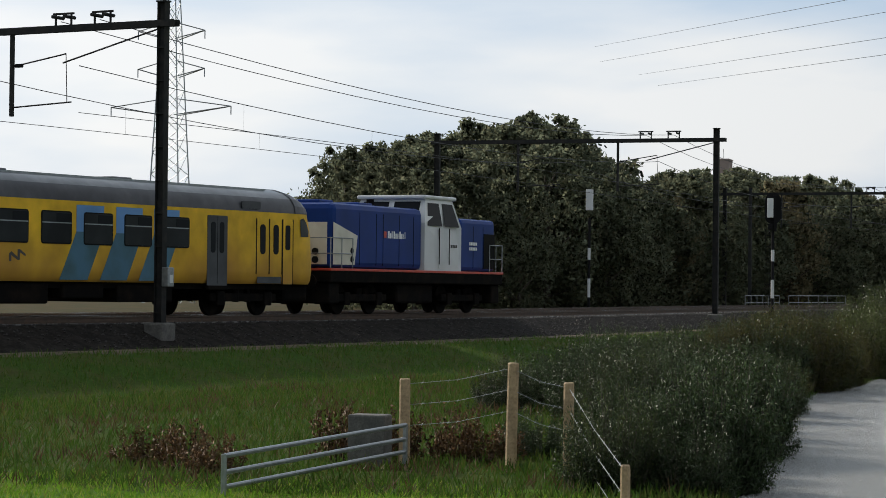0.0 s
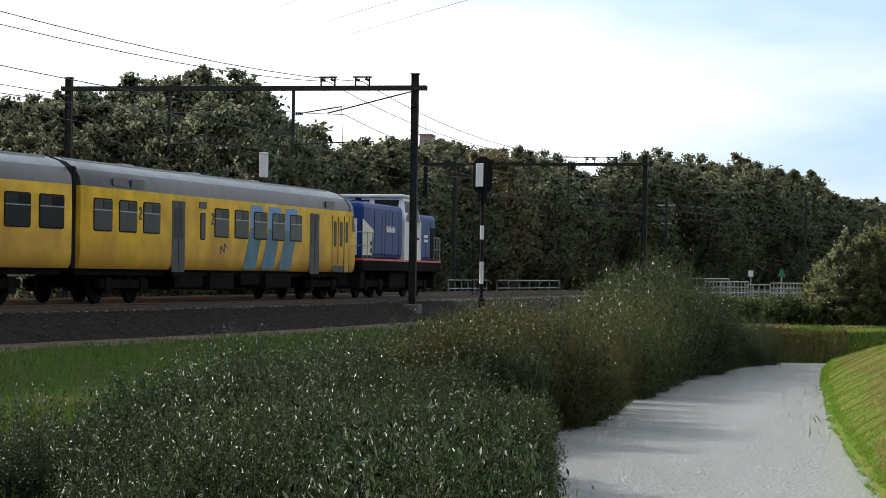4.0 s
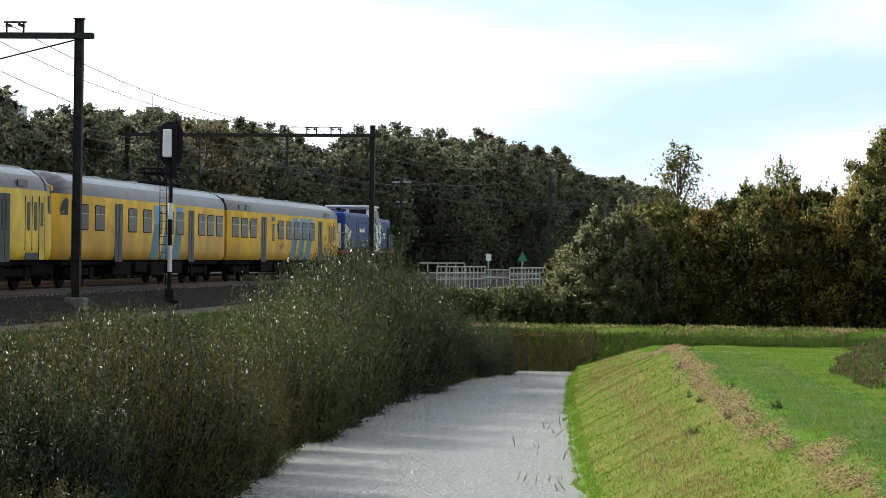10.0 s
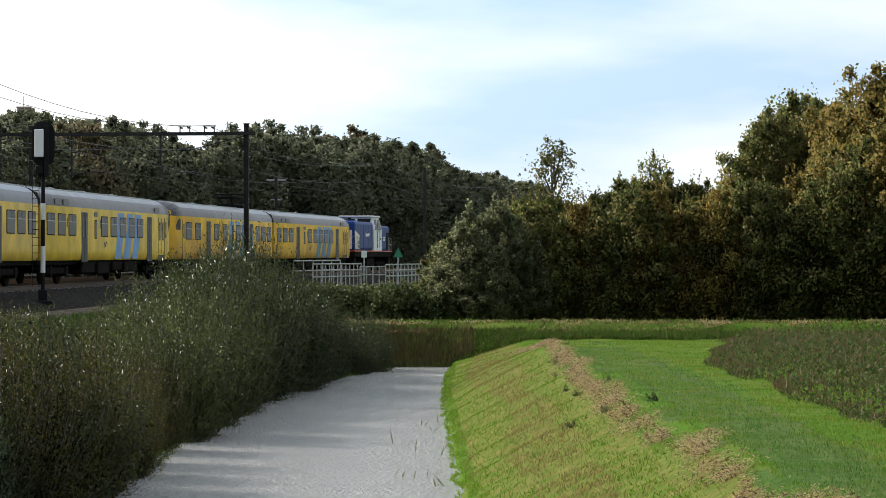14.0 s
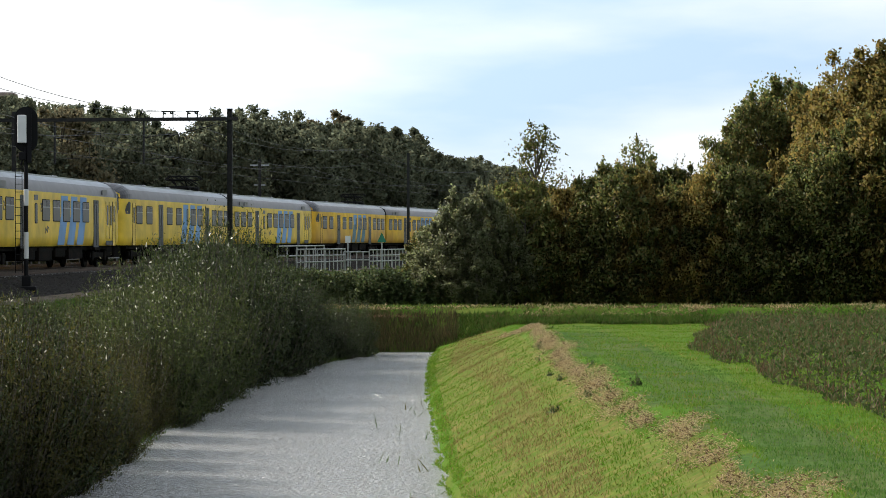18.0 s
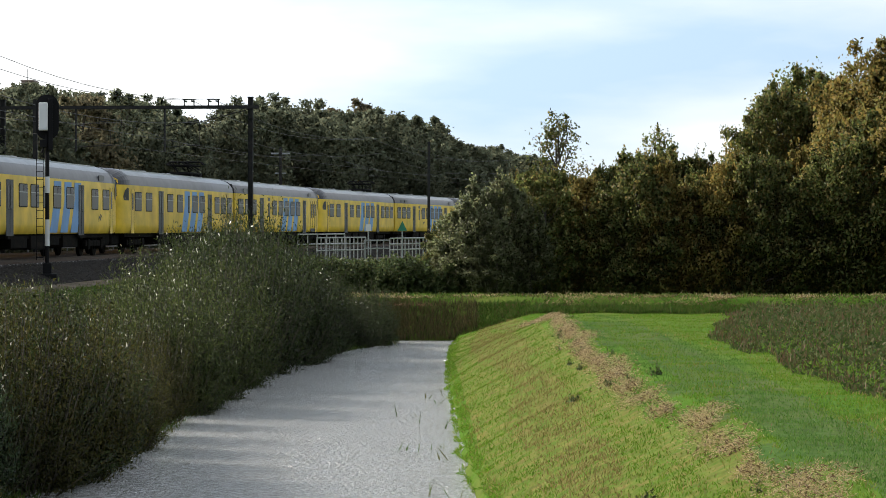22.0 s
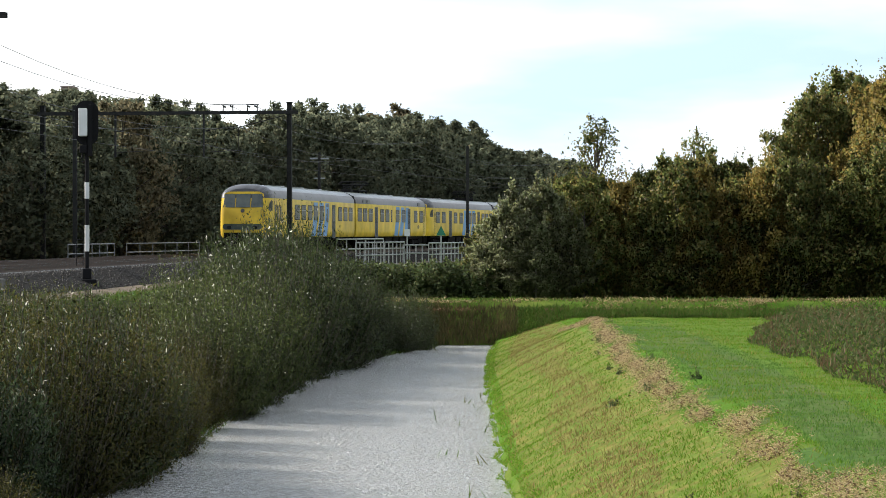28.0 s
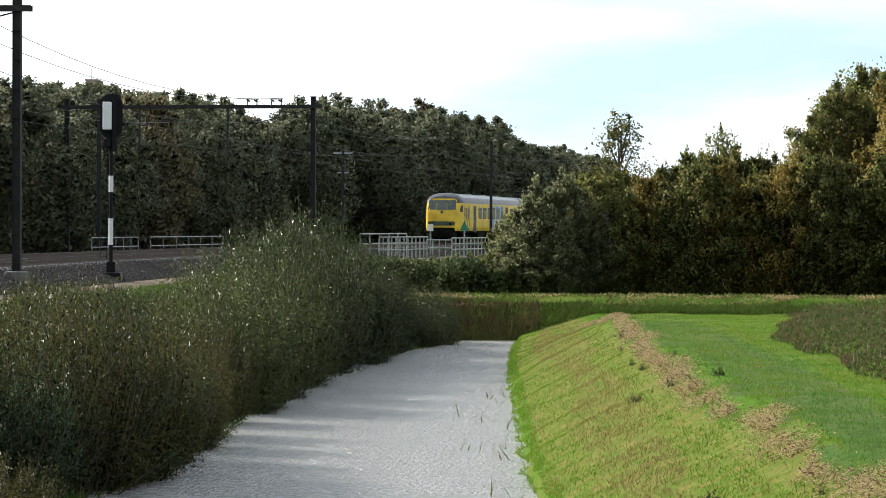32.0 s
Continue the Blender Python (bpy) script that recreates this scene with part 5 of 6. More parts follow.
# the pale willow at the hedge's end, the slender birch, the big trees behind
drop(*hedge)
willow_end = [build_tree("willow_bush", 80 + i, M_LEAF_PALE, clump_n=70, per=110, leaf=0.015, width=0.40, low=0.02, shoots=50, point=0.2, label="grey-green willow bush catching the light", category="bush") for i in range(3)]
for az, y, top, w in ((836, 71.6, 0.7, 1.9), (852, 71.9, 1.45, 2.0), (872, 71.4, 2.05, 2.4), (893, 71.7, 2.55, 2.6), (915, 71.5, 2.2, 2.4), (934, 71.7, 2.7, 2.3), (958, 71.8, 2.3, 2.2), (880, 70.9, 0.9, 2.0), (925, 70.9, 1.2, 2.0), (985, 71.8, 1.7, 2.2)):
    place(rng.choice(willow_end), (az - 784) / 4230 * y, y, -0.7, top + 0.7, w, rng.uniform(0, 360))
birch = build_tree("birch_tree", 90, M_LEAF_HEDGE, clump_n=46, per=36, leaf=0.0085, width=0.19, low=0.60, label="slender young birch rising above the hedge", point=0.5)
place(birch, (1031 - 784) / 4230 * 76.5, 76.5, -0.7, 5.6, 5.4, 30)
place(birch, (1208 - 784) / 4230 * 77.5, 77.5, -0.7, 5.2, 4.4, 130)
big = [build_tree("oak_tree", 95 + i, (M_LEAF_GOLD, M_LEAF_HEDGE)[i % 2], clump_n=190, per=150, leaf=0.0092, width=0.40, low=0.12, shoots=26, label="broad autumn oak behind the hedge") for i in range(2)]
for az, y, top, w, k in ((1388, 91, 5.0, 4.4, 0), (1422, 90, 6.2, 5.2, 1), (1470, 92, 7.2, 6.4, 1), (1515, 91, 6.7, 6.0, 0), (1570, 84, 5.6, 5.4, 0), (1640, 82, 7.6, 7.0, 0), (1720, 84, 8.2, 8.0, 1)):
    place(big[k], (az - 784) / 4230 * y, y, -0.7, top + 0.7, w, rng.uniform(0, 360))
drop(birch, *big)

# brambles below the hedge, between the dam and the railings
bramble = [build_bush("bramble_bush", 110 + i, M_LEAF_BRAMBLE, 120, 70, 0.045, "low dark bramble thicket", 0.6, slim=0.6) for i in range(3)]
for az in range(600, 880, 16):
    for y in (71.8, 74.5, 78):
        place(rng.choice(bramble), (az + rng.uniform(-10, 10) - 784) / 4230 * y, y + rng.uniform(-0.6, 0.6), -0.72, rng.uniform(0.55, 1.0), rng.uniform(0.8, 1.2), rng.uniform(0, 360))

drop(*bramble)

# willow scrub on the railway side of the ditch
willows = [build_bush("willow_bush", 130 + i, M_LEAF_WILLOW if i < 2 else M_LEAF_FRESH, 230, 105, 0.0175, "grey-green willow scrub beside the ditch", 0.5, slim=0.3) for i in range(4)] + [build_bush("willow_bush", 136, M_LEAF_OLIVE, 230, 105, 0.0175, "yellowing olive willow scrub beside the ditch", 0.5, slim=0.3)]
willows += [build_bush("willow_bush", 138 + i, M_LEAF_SILVER, 200, 100, 0.024, "silvery green willow scrub with long wet leaves", 0.5, slim=0.3) for i in range(2)]


def scrub_top(x, y):
    az = 784 + 4230 * x / max(18, y)
    py = float(np.interp(az, (-440, -240, -100, 0, 100, 200, 260, 320, 380, 440, 500, 560, 620, 670), (690, 650, 622, 588, 572, 572, 560, 512, 482, 464, 462, 475, 508, 535)))
    return 1.21 + (456 - py) / 4230 * y


for i in range(350):
    y = rng.uniform(-7, 63)
    x = along(LEFT_EDGE, y) - 0.1 - (5.2 if y > 5 else 3.6) * rng.random() ** 1.3
    if y > 52 and x < -5.4 or beside(x, y) > -6.4:
        continue
    mound = noise.noise((x * 0.33, y * 0.17, 51))            # the scrub stands in separate mounds
    edge = along(LEFT_EDGE, y) - x
    if mound < (-0.12 if edge > 1.6 else -0.34) and y < 54:
        continue
    top = scrub_top(x, y) if y > 24 else -0.22 - 0.006 * abs(y) + rng.uniform(-0.4, 0.15)
    g = ground_z(x, y)
    hh = min(3.1, top - g) * rng.uniform(0.66, 0.98) * (0.78 + 0.3 * smooth(-0.2, 0.22, mound))
    if hh < 0.5:
        continue
    if y > 50:
        kind = rng.choice(willows[:2])
    elif y > 33:
        kind = rng.choice(willows[1:4])
    elif y > 21:
        kind = willows[4] if rng.random() < 0.65 else rng.choice(willows[:2])
    else:
        kind = rng.choice(willows[5:]) if rng.random() < 0.75 else rng.choice(willows[:2])
    place(kind, x, y, g, hh, min(1.6, max(0.75, hh * 0.66)), rng.uniform(0, 360))
for x, y, h in ((-4.0, 32.3, 1.2), (-4.25, 34.2, 1.4), (-4.5, 30.4, 1.3), (-4.1, 36.5, 1.3), (-4.6, 28.2, 1.2)):
    place(willows[4], x, y, max(WATER, ground_z(x, y)), h, 0.85, rng.uniform(0, 360))
for i in range(34):                               # silvery thicket further up the bank
    x, y = rng.uniform(-9.8, -4.8), rng.uniform(17, 31)
    g = ground_z(x, y)
    hh = (-0.2 + rng.uniform(-0.35, 0.2) - g) * rng.uniform(0.8, 1.05)
    place(rng.choice(willows[5:]) if rng.random() < 0.7 else willows[0], x, y, g, hh, rng.uniform(0.7, 1.05), rng.uniform(0, 360))
drop(*willows, *willow_end)


# ---- grass and small growth ----
def blades(name, label, spots, mat, height, seed, lean=0.5, width=0.012, category="grass"):
    rg = np.random.default_rng(seed)
    k = len(spots)
    up = unit(np.stack([rg.normal(0, lean, k), rg.normal(0, lean, k), np.ones(k)], 1))
    rt = unit(np.cross(up, rg.normal(size=(k, 3))))
    hgt = height * rg.uniform(0.5, 1.4, k)
    pts = np.asarray(spots) + up * (hgt * 0.45)[:, None]
    me = quads(name, pts, rt, up, mat, np.full(k, width) * rg.uniform(0.6, 1.4, k), hgt * 0.55)
    return thing(name, label, category, kind="stuff", data=me)


def straw_x(y):
    return 2.55 + 0.25 * math.sin(y * 0.16) * 0.4 + 0.15 * noise.noise((y * 0.5, 0, 2)) + 0.012 * max(0, 30 - y)


def in_patch(x, y, lim, sc, seed):
    return noise.noise((x * sc, y * sc, seed)) > lim


spots, brown, straw, lane, litter = [], [], [], [], []
rg = random.Random(3)
while len(spots) + len(lane) + len(brown) < 280000:
    y = 12 + 53 * rg.random() ** 1.3
    x = rg.uniform(along(RIGHT_EDGE, y) + 0.02, 5.0 + y * 0.16)
    u = (x - along(RIGHT_EDGE, y)) / 2.0
    if abs(x - straw_x(y)) < 0.30 and rg.random() < 0.75 * smooth(-0.45, 0.15, noise.noise((0, y * 0.9, 4))):
        continue
    p = (x, y, ground_z(x, y))
    if straw_x(y) + 0.35 < x < 4.25 + 0.3 * noise.noise((0, y * 0.2, 8)) and y < 50 and rg.random() < 0.25 + 0.75 * smooth(-0.25, 0.1, noise.noise((x * 1.3, y * 0.09, 44))):
        lane.append(p)
    elif rg.random() < 0.85 * smooth(-0.12, 0.22, noise.noise((x * 1.5, y * 0.07, 5)) + 0.5 * noise.noise((x * 4.0, y * 0.3, 9)) + 0.20 - 0.5 * abs(u - 0.32)) * smooth(-0.02, 0.14, u) * smooth(1.0, 0.7, u):
        brown.append(p)
    else:
        spots.append(p)
tall = [p for p in spots if noise.noise((p[0] * 1.1, p[1] * 0.7, 21)) > 0.22][::6]
blades("grass", "longer tufts of yellowish grass on the bank", tall, M_BROWNGRASS, 0.05, 14, width=0.004)
blades("grass", "short bright green grass on the ditch bank", spots, M_GRASS, 0.036, 1, width=0.0045)
blades("grass", "darker green grass of the field track", lane, M_LANE, 0.034, 15, width=0.0045)
blades("grass", "reddish-brown withered grass on the ditch bank", brown, M_BROWNGRASS, 0.05, 2, width=0.0045)
for i in range(82000):
    y = 12 + 46 * rg.random() ** 1.2
    if rg.random() > 0.4 + smooth(-0.5, 0.4, noise.noise((0, y * 0.9, 4))):
        continue
    x = straw_x(y) + rg.gauss(0, 0.06 + 0.08 * smooth(-0.2, 0.4, noise.noise((0, y * 0.5, 12)))) + (0.4 * (rg.random() - 0.3) if in_patch(0, y, 0.1, 0.4, 4) else 0)
    if noise.noise((x * 2.6, y * 1.6, 31)) < -0.2:
        continue
    (straw if rg.random() < 0.86 else litter).append((x, y, ground_z(x, y) + rg.uniform(0.0, 0.10)))
blades("straw", "line of pale mown straw along the bank's crest", straw, M_STRAW, 0.034, 4, lean=2.6, width=0.0026, category="straw")
blades("straw", "dark rotting litter under the mown straw", litter, M_DOCK, 0.04, 16, lean=2.2, width=0.006, category="straw")
spots = []
for i in range(26000):
    x, y = rg.uniform(-8, 18), 63.6 + 7.5 * rg.random()
    if beside(x, y) > -8:
        continue
    spots.append((x, y, ground_z(x, y)))
blades("grass", "tufted grass on the dam across the ditch", spots[::2], M_GRASS, 0.07, 5, width=0.008)
blades("weeds", "dark green weeds on the dam", [p for p in spots[1::2] if p[1] < 66.5], M_RANK, 0.13, 17, 0.8, 0.014, "weeds")
reeds = []
for i in range(30000):
    x, f = -3.2 + 17 * rg.random() ** 1.4, rg.random()
    if rg.random() < 0.3 * smooth(1.5, 9, x) + 0.3 * (noise.noise((x * 1.3, f, 7)) > 0.1):
        continue
    base = max(WATER, ground_z(x, 63.4))
    reeds.append((x, 63.70 + 0.95 * f, base + (-0.84 - base) * f))
blades("reeds", "brown and green reeds on the dam's face", [p for p in reeds if p[0] < 1.6], M_REED, 0.22, 6, 0.3, 0.008, "reed")
blades("weeds", "dark weeds and grass on the dam's face", [p for p in reeds if p[0] >= 1.6], M_RANK, 0.15, 18, 0.8, 0.012, "weeds")
spots = []
for i in range(15000):
    x, y = -4.0 + 20 * rg.random(), 64.3 + 2.6 * rg.random() ** 1.4
    if noise.noise((x * 0.8, y * 1.5, 12)) > 0.12:
        spots.append((x, y, ground_z(x, y) + 0.05 * rg.random()))
blades("straw", "scattered mown straw and weeds on top of the dam", spots, M_STRAW, 0.10, 11, 1.6, 0.008, "straw")
spots = []
for i in range(4200):
    x, y = -4.0 + 20 * rg.random(), 64.15 + 0.7 * rg.random()
    if noise.noise((x * 0.7, y * 2, 23)) > -0.1:
        spots.append((x, y, max(-0.9, ground_z(x, y)) + 0.06 * rg.random()))
blades("straw", "brown litter on the dam's shoulder", spots, M_DOCK, 0.08, 24, 1.2, 0.008, "straw")
spots = []
for i in range(70000):
    s = rg.uniform(-75, 60)
    x, y, h = track(s, -4.5 - 8.5 * rg.random() ** 1.1)
    spots.append((x, y, ground_z(x, y)))
blades("grass", "rank dark green grass on the slope below the railway", spots, M_RANK, 0.17, 7, width=0.009)
spots, dry = [], []
for i in range(75000):
    y = rg.uniform(-9, 26)
    x = along(LEFT_EDGE, y) - 20 * rg.random() ** 1.2
    if beside(x, y) > -9:
        continue
    tuft = noise.noise((x * 0.8, y * 0.5, 61))
    p = (x, y, ground_z(x, y) + max(0.0, 0.25 * tuft) * rg.random())
    (dry if tuft > 0.2 and rg.random() < 0.5 else spots).append(p)
blades("grass", "tufted dark green grass behind the fence", spots, M_RANK, 0.20, 26, 0.5, 0.010)
blades("weeds", "withered brown weeds in the rank grass", dry, M_DOCK, 0.22, 27, 0.5, 0.008, "weeds")
spots = []
stalks = []
for i in range(70000):
    x, y = 4.4 + 9 * rg.random() ** 1.5, rg.uniform(22, 57)
    rim = 4.75 + 0.35 * noise.noise((y * 0.35, 0, 0)) + 1.7 * smooth(38, 50, y)
    if x < rim:
        continue
    tall = smooth(0, 0.7, x - rim) * (0.36 + 0.55 * noise.noise((x * 1.1, y * 0.6, 40))) * (1 - 0.5 * smooth(36, 52, y))
    (spots if rg.random() < 0.9 else stalks).append((x, y, ground_z(x, y) + tall * rg.random() ** 0.7))
blades("weeds", "brownish seeding weeds in the field", spots[::9], M_REED, 0.08, 25, 0.8, 0.010, "weeds")
blades("weeds", "dark green knee-high weeds in the field", [p for i, p in enumerate(spots) if i % 9], M_WEED, 0.07, 8, 1.0, 0.016, "weeds")
blades("weeds", "withered stalks among the field weeds", stalks, M_DOCK, 0.16, 19, 0.35, 0.006, "weeds")
spots = []
for i in range(50000):
    x, y = rg.uniform(-17, -2.5), rg.uniform(-20, -5)
    if y > -7.5 + 2.0 * noise.noise((x * 0.4, y * 0.2, 6)) or beside(x, y) > -9.5:
        continue
    spots.append((x, y, ground_z(x, y)))
blades("grass", "sunlit green meadow grass behind the fence", spots, M_GRASS, 0.09, 9, width=0.008)
spots = []
for i in range(16000):
    y = rg.uniform(-20, 64)
    x = along(LEFT_EDGE, y) + 0.12 - 1.3 * rg.random()
    spots.append((x, y, max(WATER, ground_z(x, y))))
blades("grass", "dark rank grass hanging over the ditch's edge", spots, M_RANK, 0.13, 10, 0.7, 0.008)
# bright tussocks hanging over the water, and broad-leaved docks on the bank
spots = []
for i in range(9000):
    y = rg.uniform(13, 62)
    x = along(RIGHT_EDGE, y) + 0.10 * noise.noise((5, y * 0.8, 0)) + rg.uniform(-0.07, 0.14)
    if noise.noise((0, y * 1.4, 17)) > -0.15:
        spots.append((x, y, max(WATER, ground_z(x, y))))
blades("grass", "pale green tussocks hanging over the water's edge", spots, M_GRASS, 0.06, 20, 1.4, 0.007)
leafy = [build_bush("dock_plant", 170 + i, M_LEAF_BRAMBLE, 16, 9, 0.16, "broad-leaved green dock on the bank", 0.5, "weed", 0.45) for i in range(2)]
for i in range(5):
    y = 18 + 30 * rg.random() ** 1.3
    x = rg.uniform(along(RIGHT_EDGE, y) + 0.7, straw_x(y) + 0.5)
    place(leafy[i % 2], x, y, ground_z(x, y) - 0.01, rg.uniform(0.09, 0.16), rg.uniform(0.08, 0.15), rg.uniform(0, 360))
for i in range(16):                               # more of them among the straw
    y = 17 + 34 * rg.random()
    x = straw_x(y) + rg.gauss(0, 0.12)
    place(leafy[i % 2], x, y, ground_z(x, y) - 0.01, rg.uniform(0.06, 0.13), rg.uniform(0.05, 0.11), rg.uniform(0, 360))
drop(*leafy)
# rushes standing in the water
for k, (x, y, n) in enumerate(((0.22, 42, 7), (0.3, 37, 6), (0.1, 33, 5), (0.42, 31, 5), (0.3, 27, 5), (-0.6, 60.5, 9))):
    sp = [(x + rg.gauss(0, 0.22), y + rg.gauss(0, 0.9), WATER - 0.03) for i in range(n)]
    blades("rushes", "few dark rushes standing in the ditch", sp, M_RANK, 0.26, 30 + k, 0.5, 0.009, "rush")


# ---- fence, gate and trough in the meadow ----
def fence_post(x, y, top, r=0.06, slant=0.0):
    g = ground_z(x, y)
    p = thing("fence_post", "round pale wooden fence post", "fence post", pose(x, y, g, 0, slant, 0), group="fence posts")
    bm = new_bm()
    rod(bm, (0, 0, -0.2), (0, 0, top - g - 0.02), r, r * 0.95, 12)
    rod(bm, (0, 0, top - g - 0.02), (0, 0, top - g), r * 0.95, r * 0.8, 12)
    part("post", bm, M_WOOD, p)
    return Vector((x, y, top))


TOPS = [fence_post(-6.6, -4.0, -0.42, 0.085), fence_post(-5.0, -4.1, -0.16, 0.085, 1.0), fence_post(-4.1, -4.4, -0.41, 0.08), fence_post(-2.2, -10.0, -1.12, 0.06)]
for a, b in zip(TOPS, TOPS[1:]):
    for k in range(3):
        w = thing("fence_wire", "thin rusty barbed fence wire", "fence wire", group="fence wires")
        bm = new_bm()
        p, q = a - Vector((0, 0, 0.08 + 0.3 * k)), b - Vector((0, 0, 0.08 + 0.3 * k))
        mid = (p + q) / 2 - Vector((0, 0, 0.05))
        rod(bm, p, mid, 0.004, seg=5)
        rod(bm, mid, q, 0.004, seg=5)
        for i in range(1, 12):
            c = p.lerp(mid, i / 6) if i < 6 else mid.lerp(q, (i - 6) / 6)
            rod(bm, c - Vector((0.012, 0, 0.018)), c + Vector((0.012, 0, 0.018)), 0.003, seg=4)
        part("wire", bm, M_GALV, w)
gate = thing("field_gate", "galvanised tubular field gate, wet with rain", "gate", pose(-6.5, -4.3, 0))
d = Vector((-0.75, -5.3, 0))
for z in (-1.07, -1.27, -1.45):
    part("gate_rail", rod(new_bm(), (0, 0, z), (d.x, d.y, z - 0.12), 0.033, seg=10), M_GALV, gate)
part("gate_stile", rod(new_bm(), (0, 0, -1.62), (0, 0, -1.05), 0.036, seg=10), M_GALV, gate)
part("gate_stile", rod(new_bm(), (d.x, d.y, -1.75), (d.x, d.y, -1.17), 0.036, seg=10), M_GALV, gate)
block = thing("gate_pillar", "squat weathered concrete gate pillar", "pillar", pose(-7.15, -3.9, ground_z(-7.15, -3.9)))
part("pillar", box(new_bm(), -0.28, 0.28, -0.2, 0.2, -0.2, -0.95 - ground_z(-7.15, -3.9), 0.03), M_CONC, block)
dock = [build_bush("dock_plant", 150 + i, M_DOCK, 60, 60, 0.04, "withered brown dock plants in the grass", 0.6, "weed", 0.5) for i in range(2)]
for x, y, h in ((-7.9, -2.9, 0.8), (-6.2, -2.6, 0.75), (-7.1, -2.5, 0.7), (-9.4, -5.4, 0.65), (-8.7, -6.2, 0.55), (-10.2, -5.0, 0.5), (-5.6, -2.8, 0.6)):
    place(rng.choice(dock), x, y, ground_z(x, y), h, 0.55, rng.uniform(0, 360))
drop(*dock)

# ---- the power line ----
pylon = thing("pylon", "tall grey lattice pylon of a power line", "pylon", pose(-72.6, 150.5, -0.7))
bm = new_bm()
H, W0, W1 = 29.0, 1.7, 0.4
for sx in (-1, 1):
    for sy in (-1, 1):
        rod(bm, (sx * W0, sy * W0, 0), (sx * W1, sy * W1, H), 0.07, 0.05, 5)
for k in range(16):
    z0, z1 = H * k / 16, H * (k + 1) / 16
    w0, w1 = W0 + (W1 - W0) * k / 16, W0 + (W1 - W0) * (k + 1) / 16
    for s in (-1, 1):
        rod(bm, (-w0, s * w0, z0), (w1, s * w1, z1), 0.035, seg=4)
        rod(bm, (w0, s * w0, z0), (-w1, s * w1, z1), 0.035, seg=4)
        rod(bm, (s * w0, -w0, z0), (s * w1, w1, z1), 0.035, seg=4)
part("lattice", bm, M_GALV, pylon)
for z, w in ((16.4, 5.4), (19.6, 3.0), (22.8, 3.0)):
    for s in (-1, 1):
        bm = new_bm()
        rod(bm, (s * 0.5, 0.5, z - 0.5), (s * w, 0, z + 0.2), 0.05, seg=5)
        rod(bm, (s * 0.5, -0.5, z - 0.5), (s * w, 0, z + 0.2), 0.05, seg=5)
        rod(bm, (s * 0.4, 0, z + 0.9), (s * w, 0, z + 0.2), 0.05, seg=5)
        rod(bm, (s * w, 0, z + 0.2), (s * w, 0, z - 0.5), 0.05, seg=5)
        part("cross_arm", bm, M_GALV, pylon)
for a, b in (((-27.73, 109.85, 16.14), (-4.87, 38.45, 10.03)), ((-27.42, 109.95, 15.19), (-3.54, 38.82, 9.69)), ((-25.09, 110.61, 14.4), (-3.53, 38.84, 8.89)), ((-23.89, 110.95, 13.74), (-3.53, 38.85, 8.36))):
    a, b = Vector(a), Vector(b)
    w = thing("power_cable", "thin grey power cable high overhead", "cable", group="power cables")
    d = (b - a).normalized()
    part("cable", rod(new_bm(), a, b + d * 25, 0.008, seg=5), M_WIRE, w)

# ---- railings and signs at the crossing ----
def railing(x0, y0, x1, y1, z, h, bays, label, mat, bars=2):
    a, b = Vector((x0, y0, z)), Vector((x1, y1, z))
    d = b - a
    r = thing("railing", label, "railing", Matrix.Translation(a) @ pose(0, 0, 0, 0, 0, math.degrees(math.atan2(d.y, d.x))), group="railings")
    L = d.length
    for i in range(bays + 1):
        x = L * i / bays
        part("railing_post", rod(new_bm(), (x, 0, -0.4), (x, 0, h), 0.03), mat, r)
    for k in range(bars):
        zz = h - k * h / bars
        part("rail", rod(new_bm(), (0, 0, zz), (L, 0, zz), 0.032), mat, r)
    return r


def far(az, el_y, y):
    """World place from a direction across the meadow and a depth."""
    return (az - 784) / 4230 * y, y


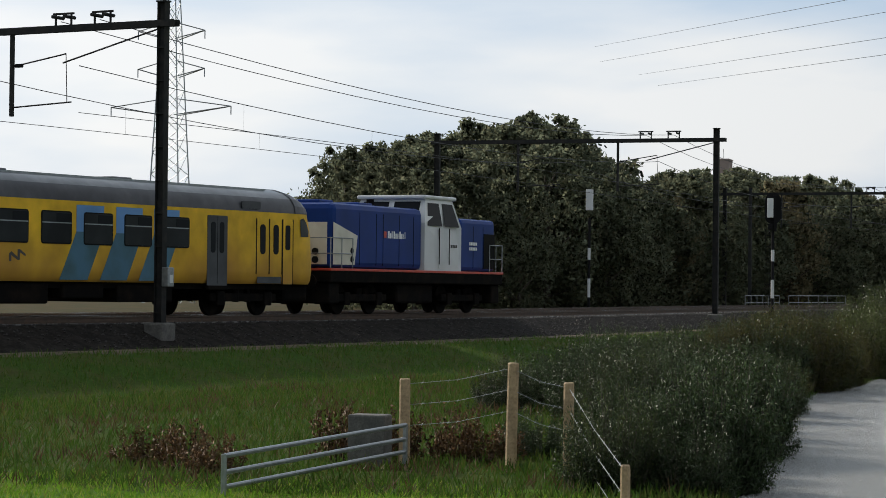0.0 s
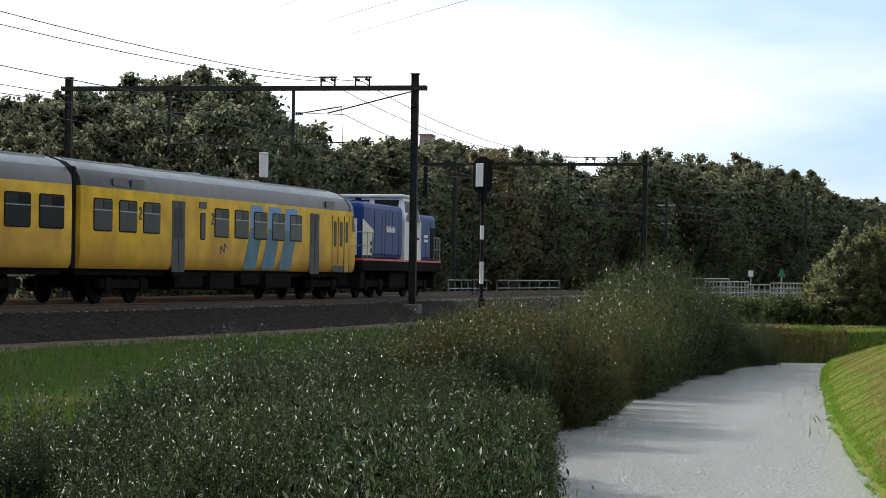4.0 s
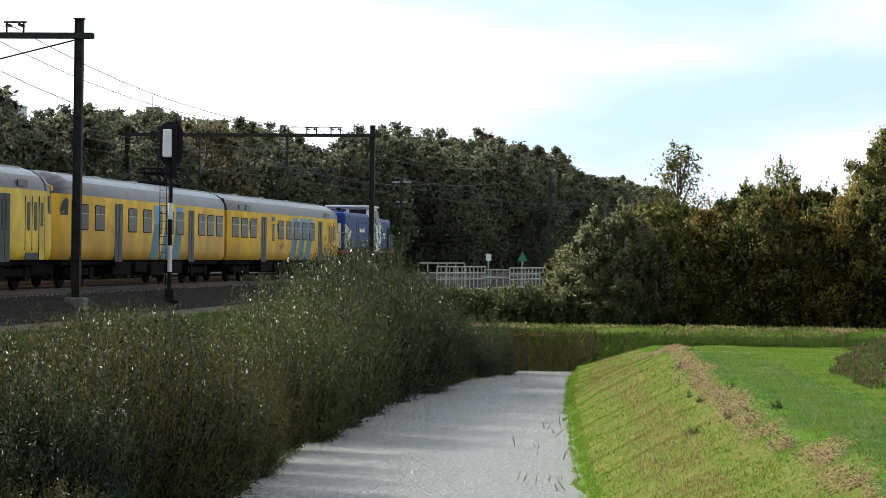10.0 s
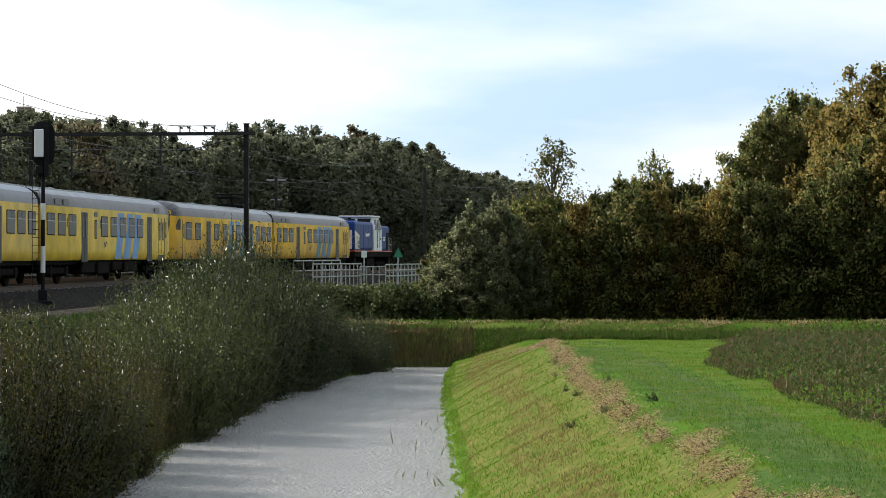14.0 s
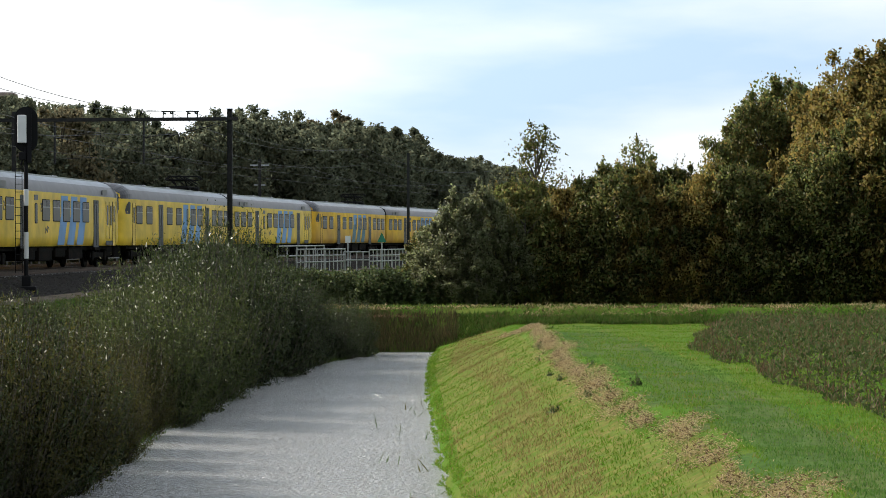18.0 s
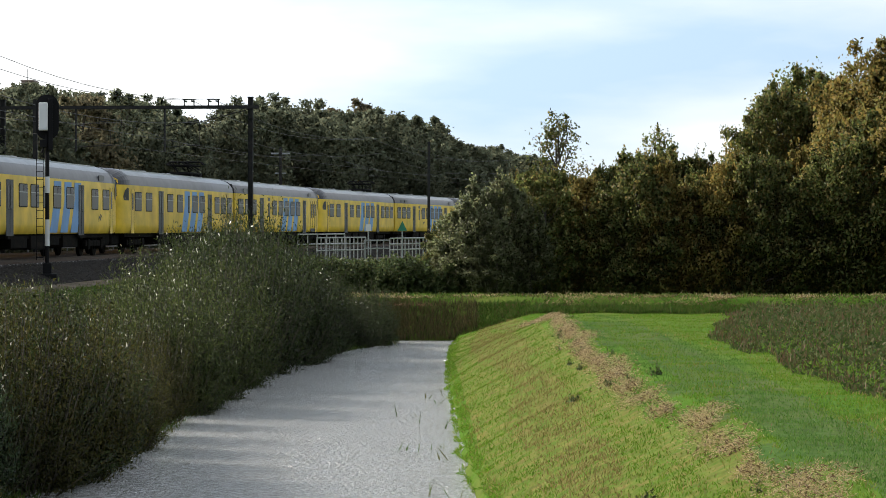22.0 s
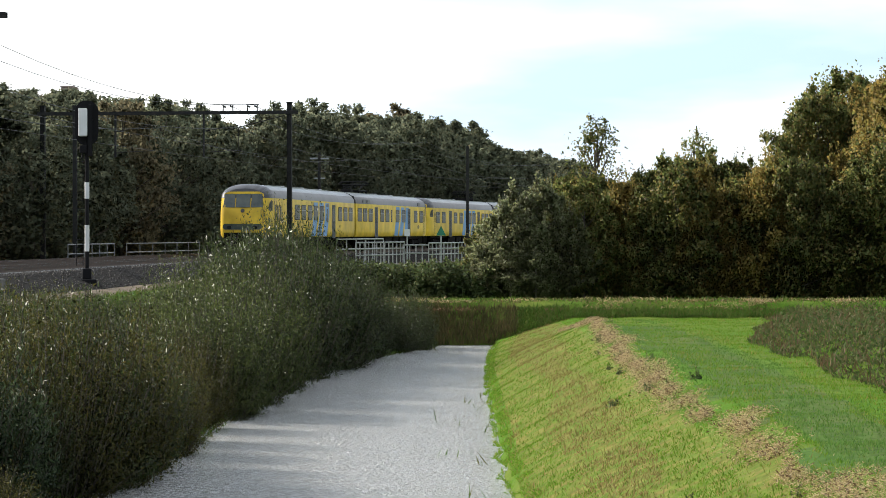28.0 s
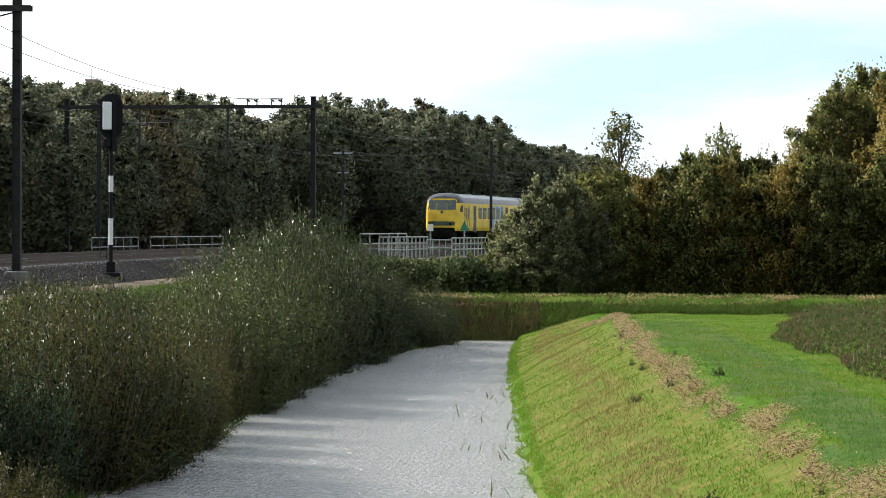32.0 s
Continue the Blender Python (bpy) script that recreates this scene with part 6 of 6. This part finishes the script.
railing(*far(572, 0, 112), *far(655, 0, 122), -0.05, 0.95, 5, "pale steel railing at the level crossing", M_PALE)
railing(*far(606, 0, 111), *far(692, 0, 118), -0.15, 0.9, 12, "white barred railing at the crossing", M_PALE, 3)
railing(*far(735, 0, 118), *far(800, 0, 126), -0.15, 0.85, 10, "white barred railing at the crossing", M_PALE, 3)
railing(*far(690, 0, 118), *far(735, 0, 119), -0.2, 0.8, 4, "grey tube railing between the barred ones", M_PALE)


def sign(x, y, z0, top, outline, mat, label):
    p = thing("sign", label, "sign", pose(x, y, z0), group="track-side signs")
    part("post", rod(new_bm(), (0, 0, -0.3), (0, 0, top - z0), 0.035), M_GALV, p)
    bm = new_bm()
    plate(bm, [(a, top - z0 + b) for a, b in outline], -0.04, 0.02)
    part("board", bm, mat, p)


x, y = far(757, 0, 120)
sign(x, y, -0.6, 1.35, [(-0.24, -0.28), (0.24, -0.28), (0.0, 0.22)], M_GREEN, "green triangular sign on a post")
x, y = far(697, 0, 122)
sign(x, y, -0.6, 1.35, [(-0.14, -0.3), (0.14, -0.3), (0.14, 0.05), (-0.14, 0.05)], M_WHITE, "small white square sign on a grey post")
for s0, s1 in ((62, 71), (73.5, 90)):
    xa, ya, _ = track(s0, FAR_TRACK + 3.4)
    xb, yb, _ = track(s1, FAR_TRACK + 3.4)
    railing(xa, ya, xb, yb, -0.4, 1.0, 6, "low pale railing beyond the far track", M_PALE)

# ---- far buildings over the treetops ----
def tower(az, el, y, w, label, mat, base):
    x = (az - 784) / 4230 * y
    top = 1.21 + el * y
    b = thing("building", label, "building", pose(x, y, -0.7))
    bm = new_bm()
    box(bm, -w / 2, w / 2, -2, 2, 0, top + 0.7)
    box(bm, -w / 2 - 0.1, w / 2 + 0.1, -2.1, 2.1, top + 0.5, top + 0.7)
    part("wall", bm, mat, b)
    part("aerial", rod(new_bm(), (-w * 0.2, 0, top + 0.7), (-w * 0.2, 0, top + 2.2), 0.03), M_MAST, b)
    return b


tower(99, 0.0612, 300, 1.45, "brown brick tower top above the wood", M_BRICK, 0)
tower(-160, 0.0615, 300, 3.4, "pale flat-roofed block above the wood", M_FARWHITE, 0)
motions()
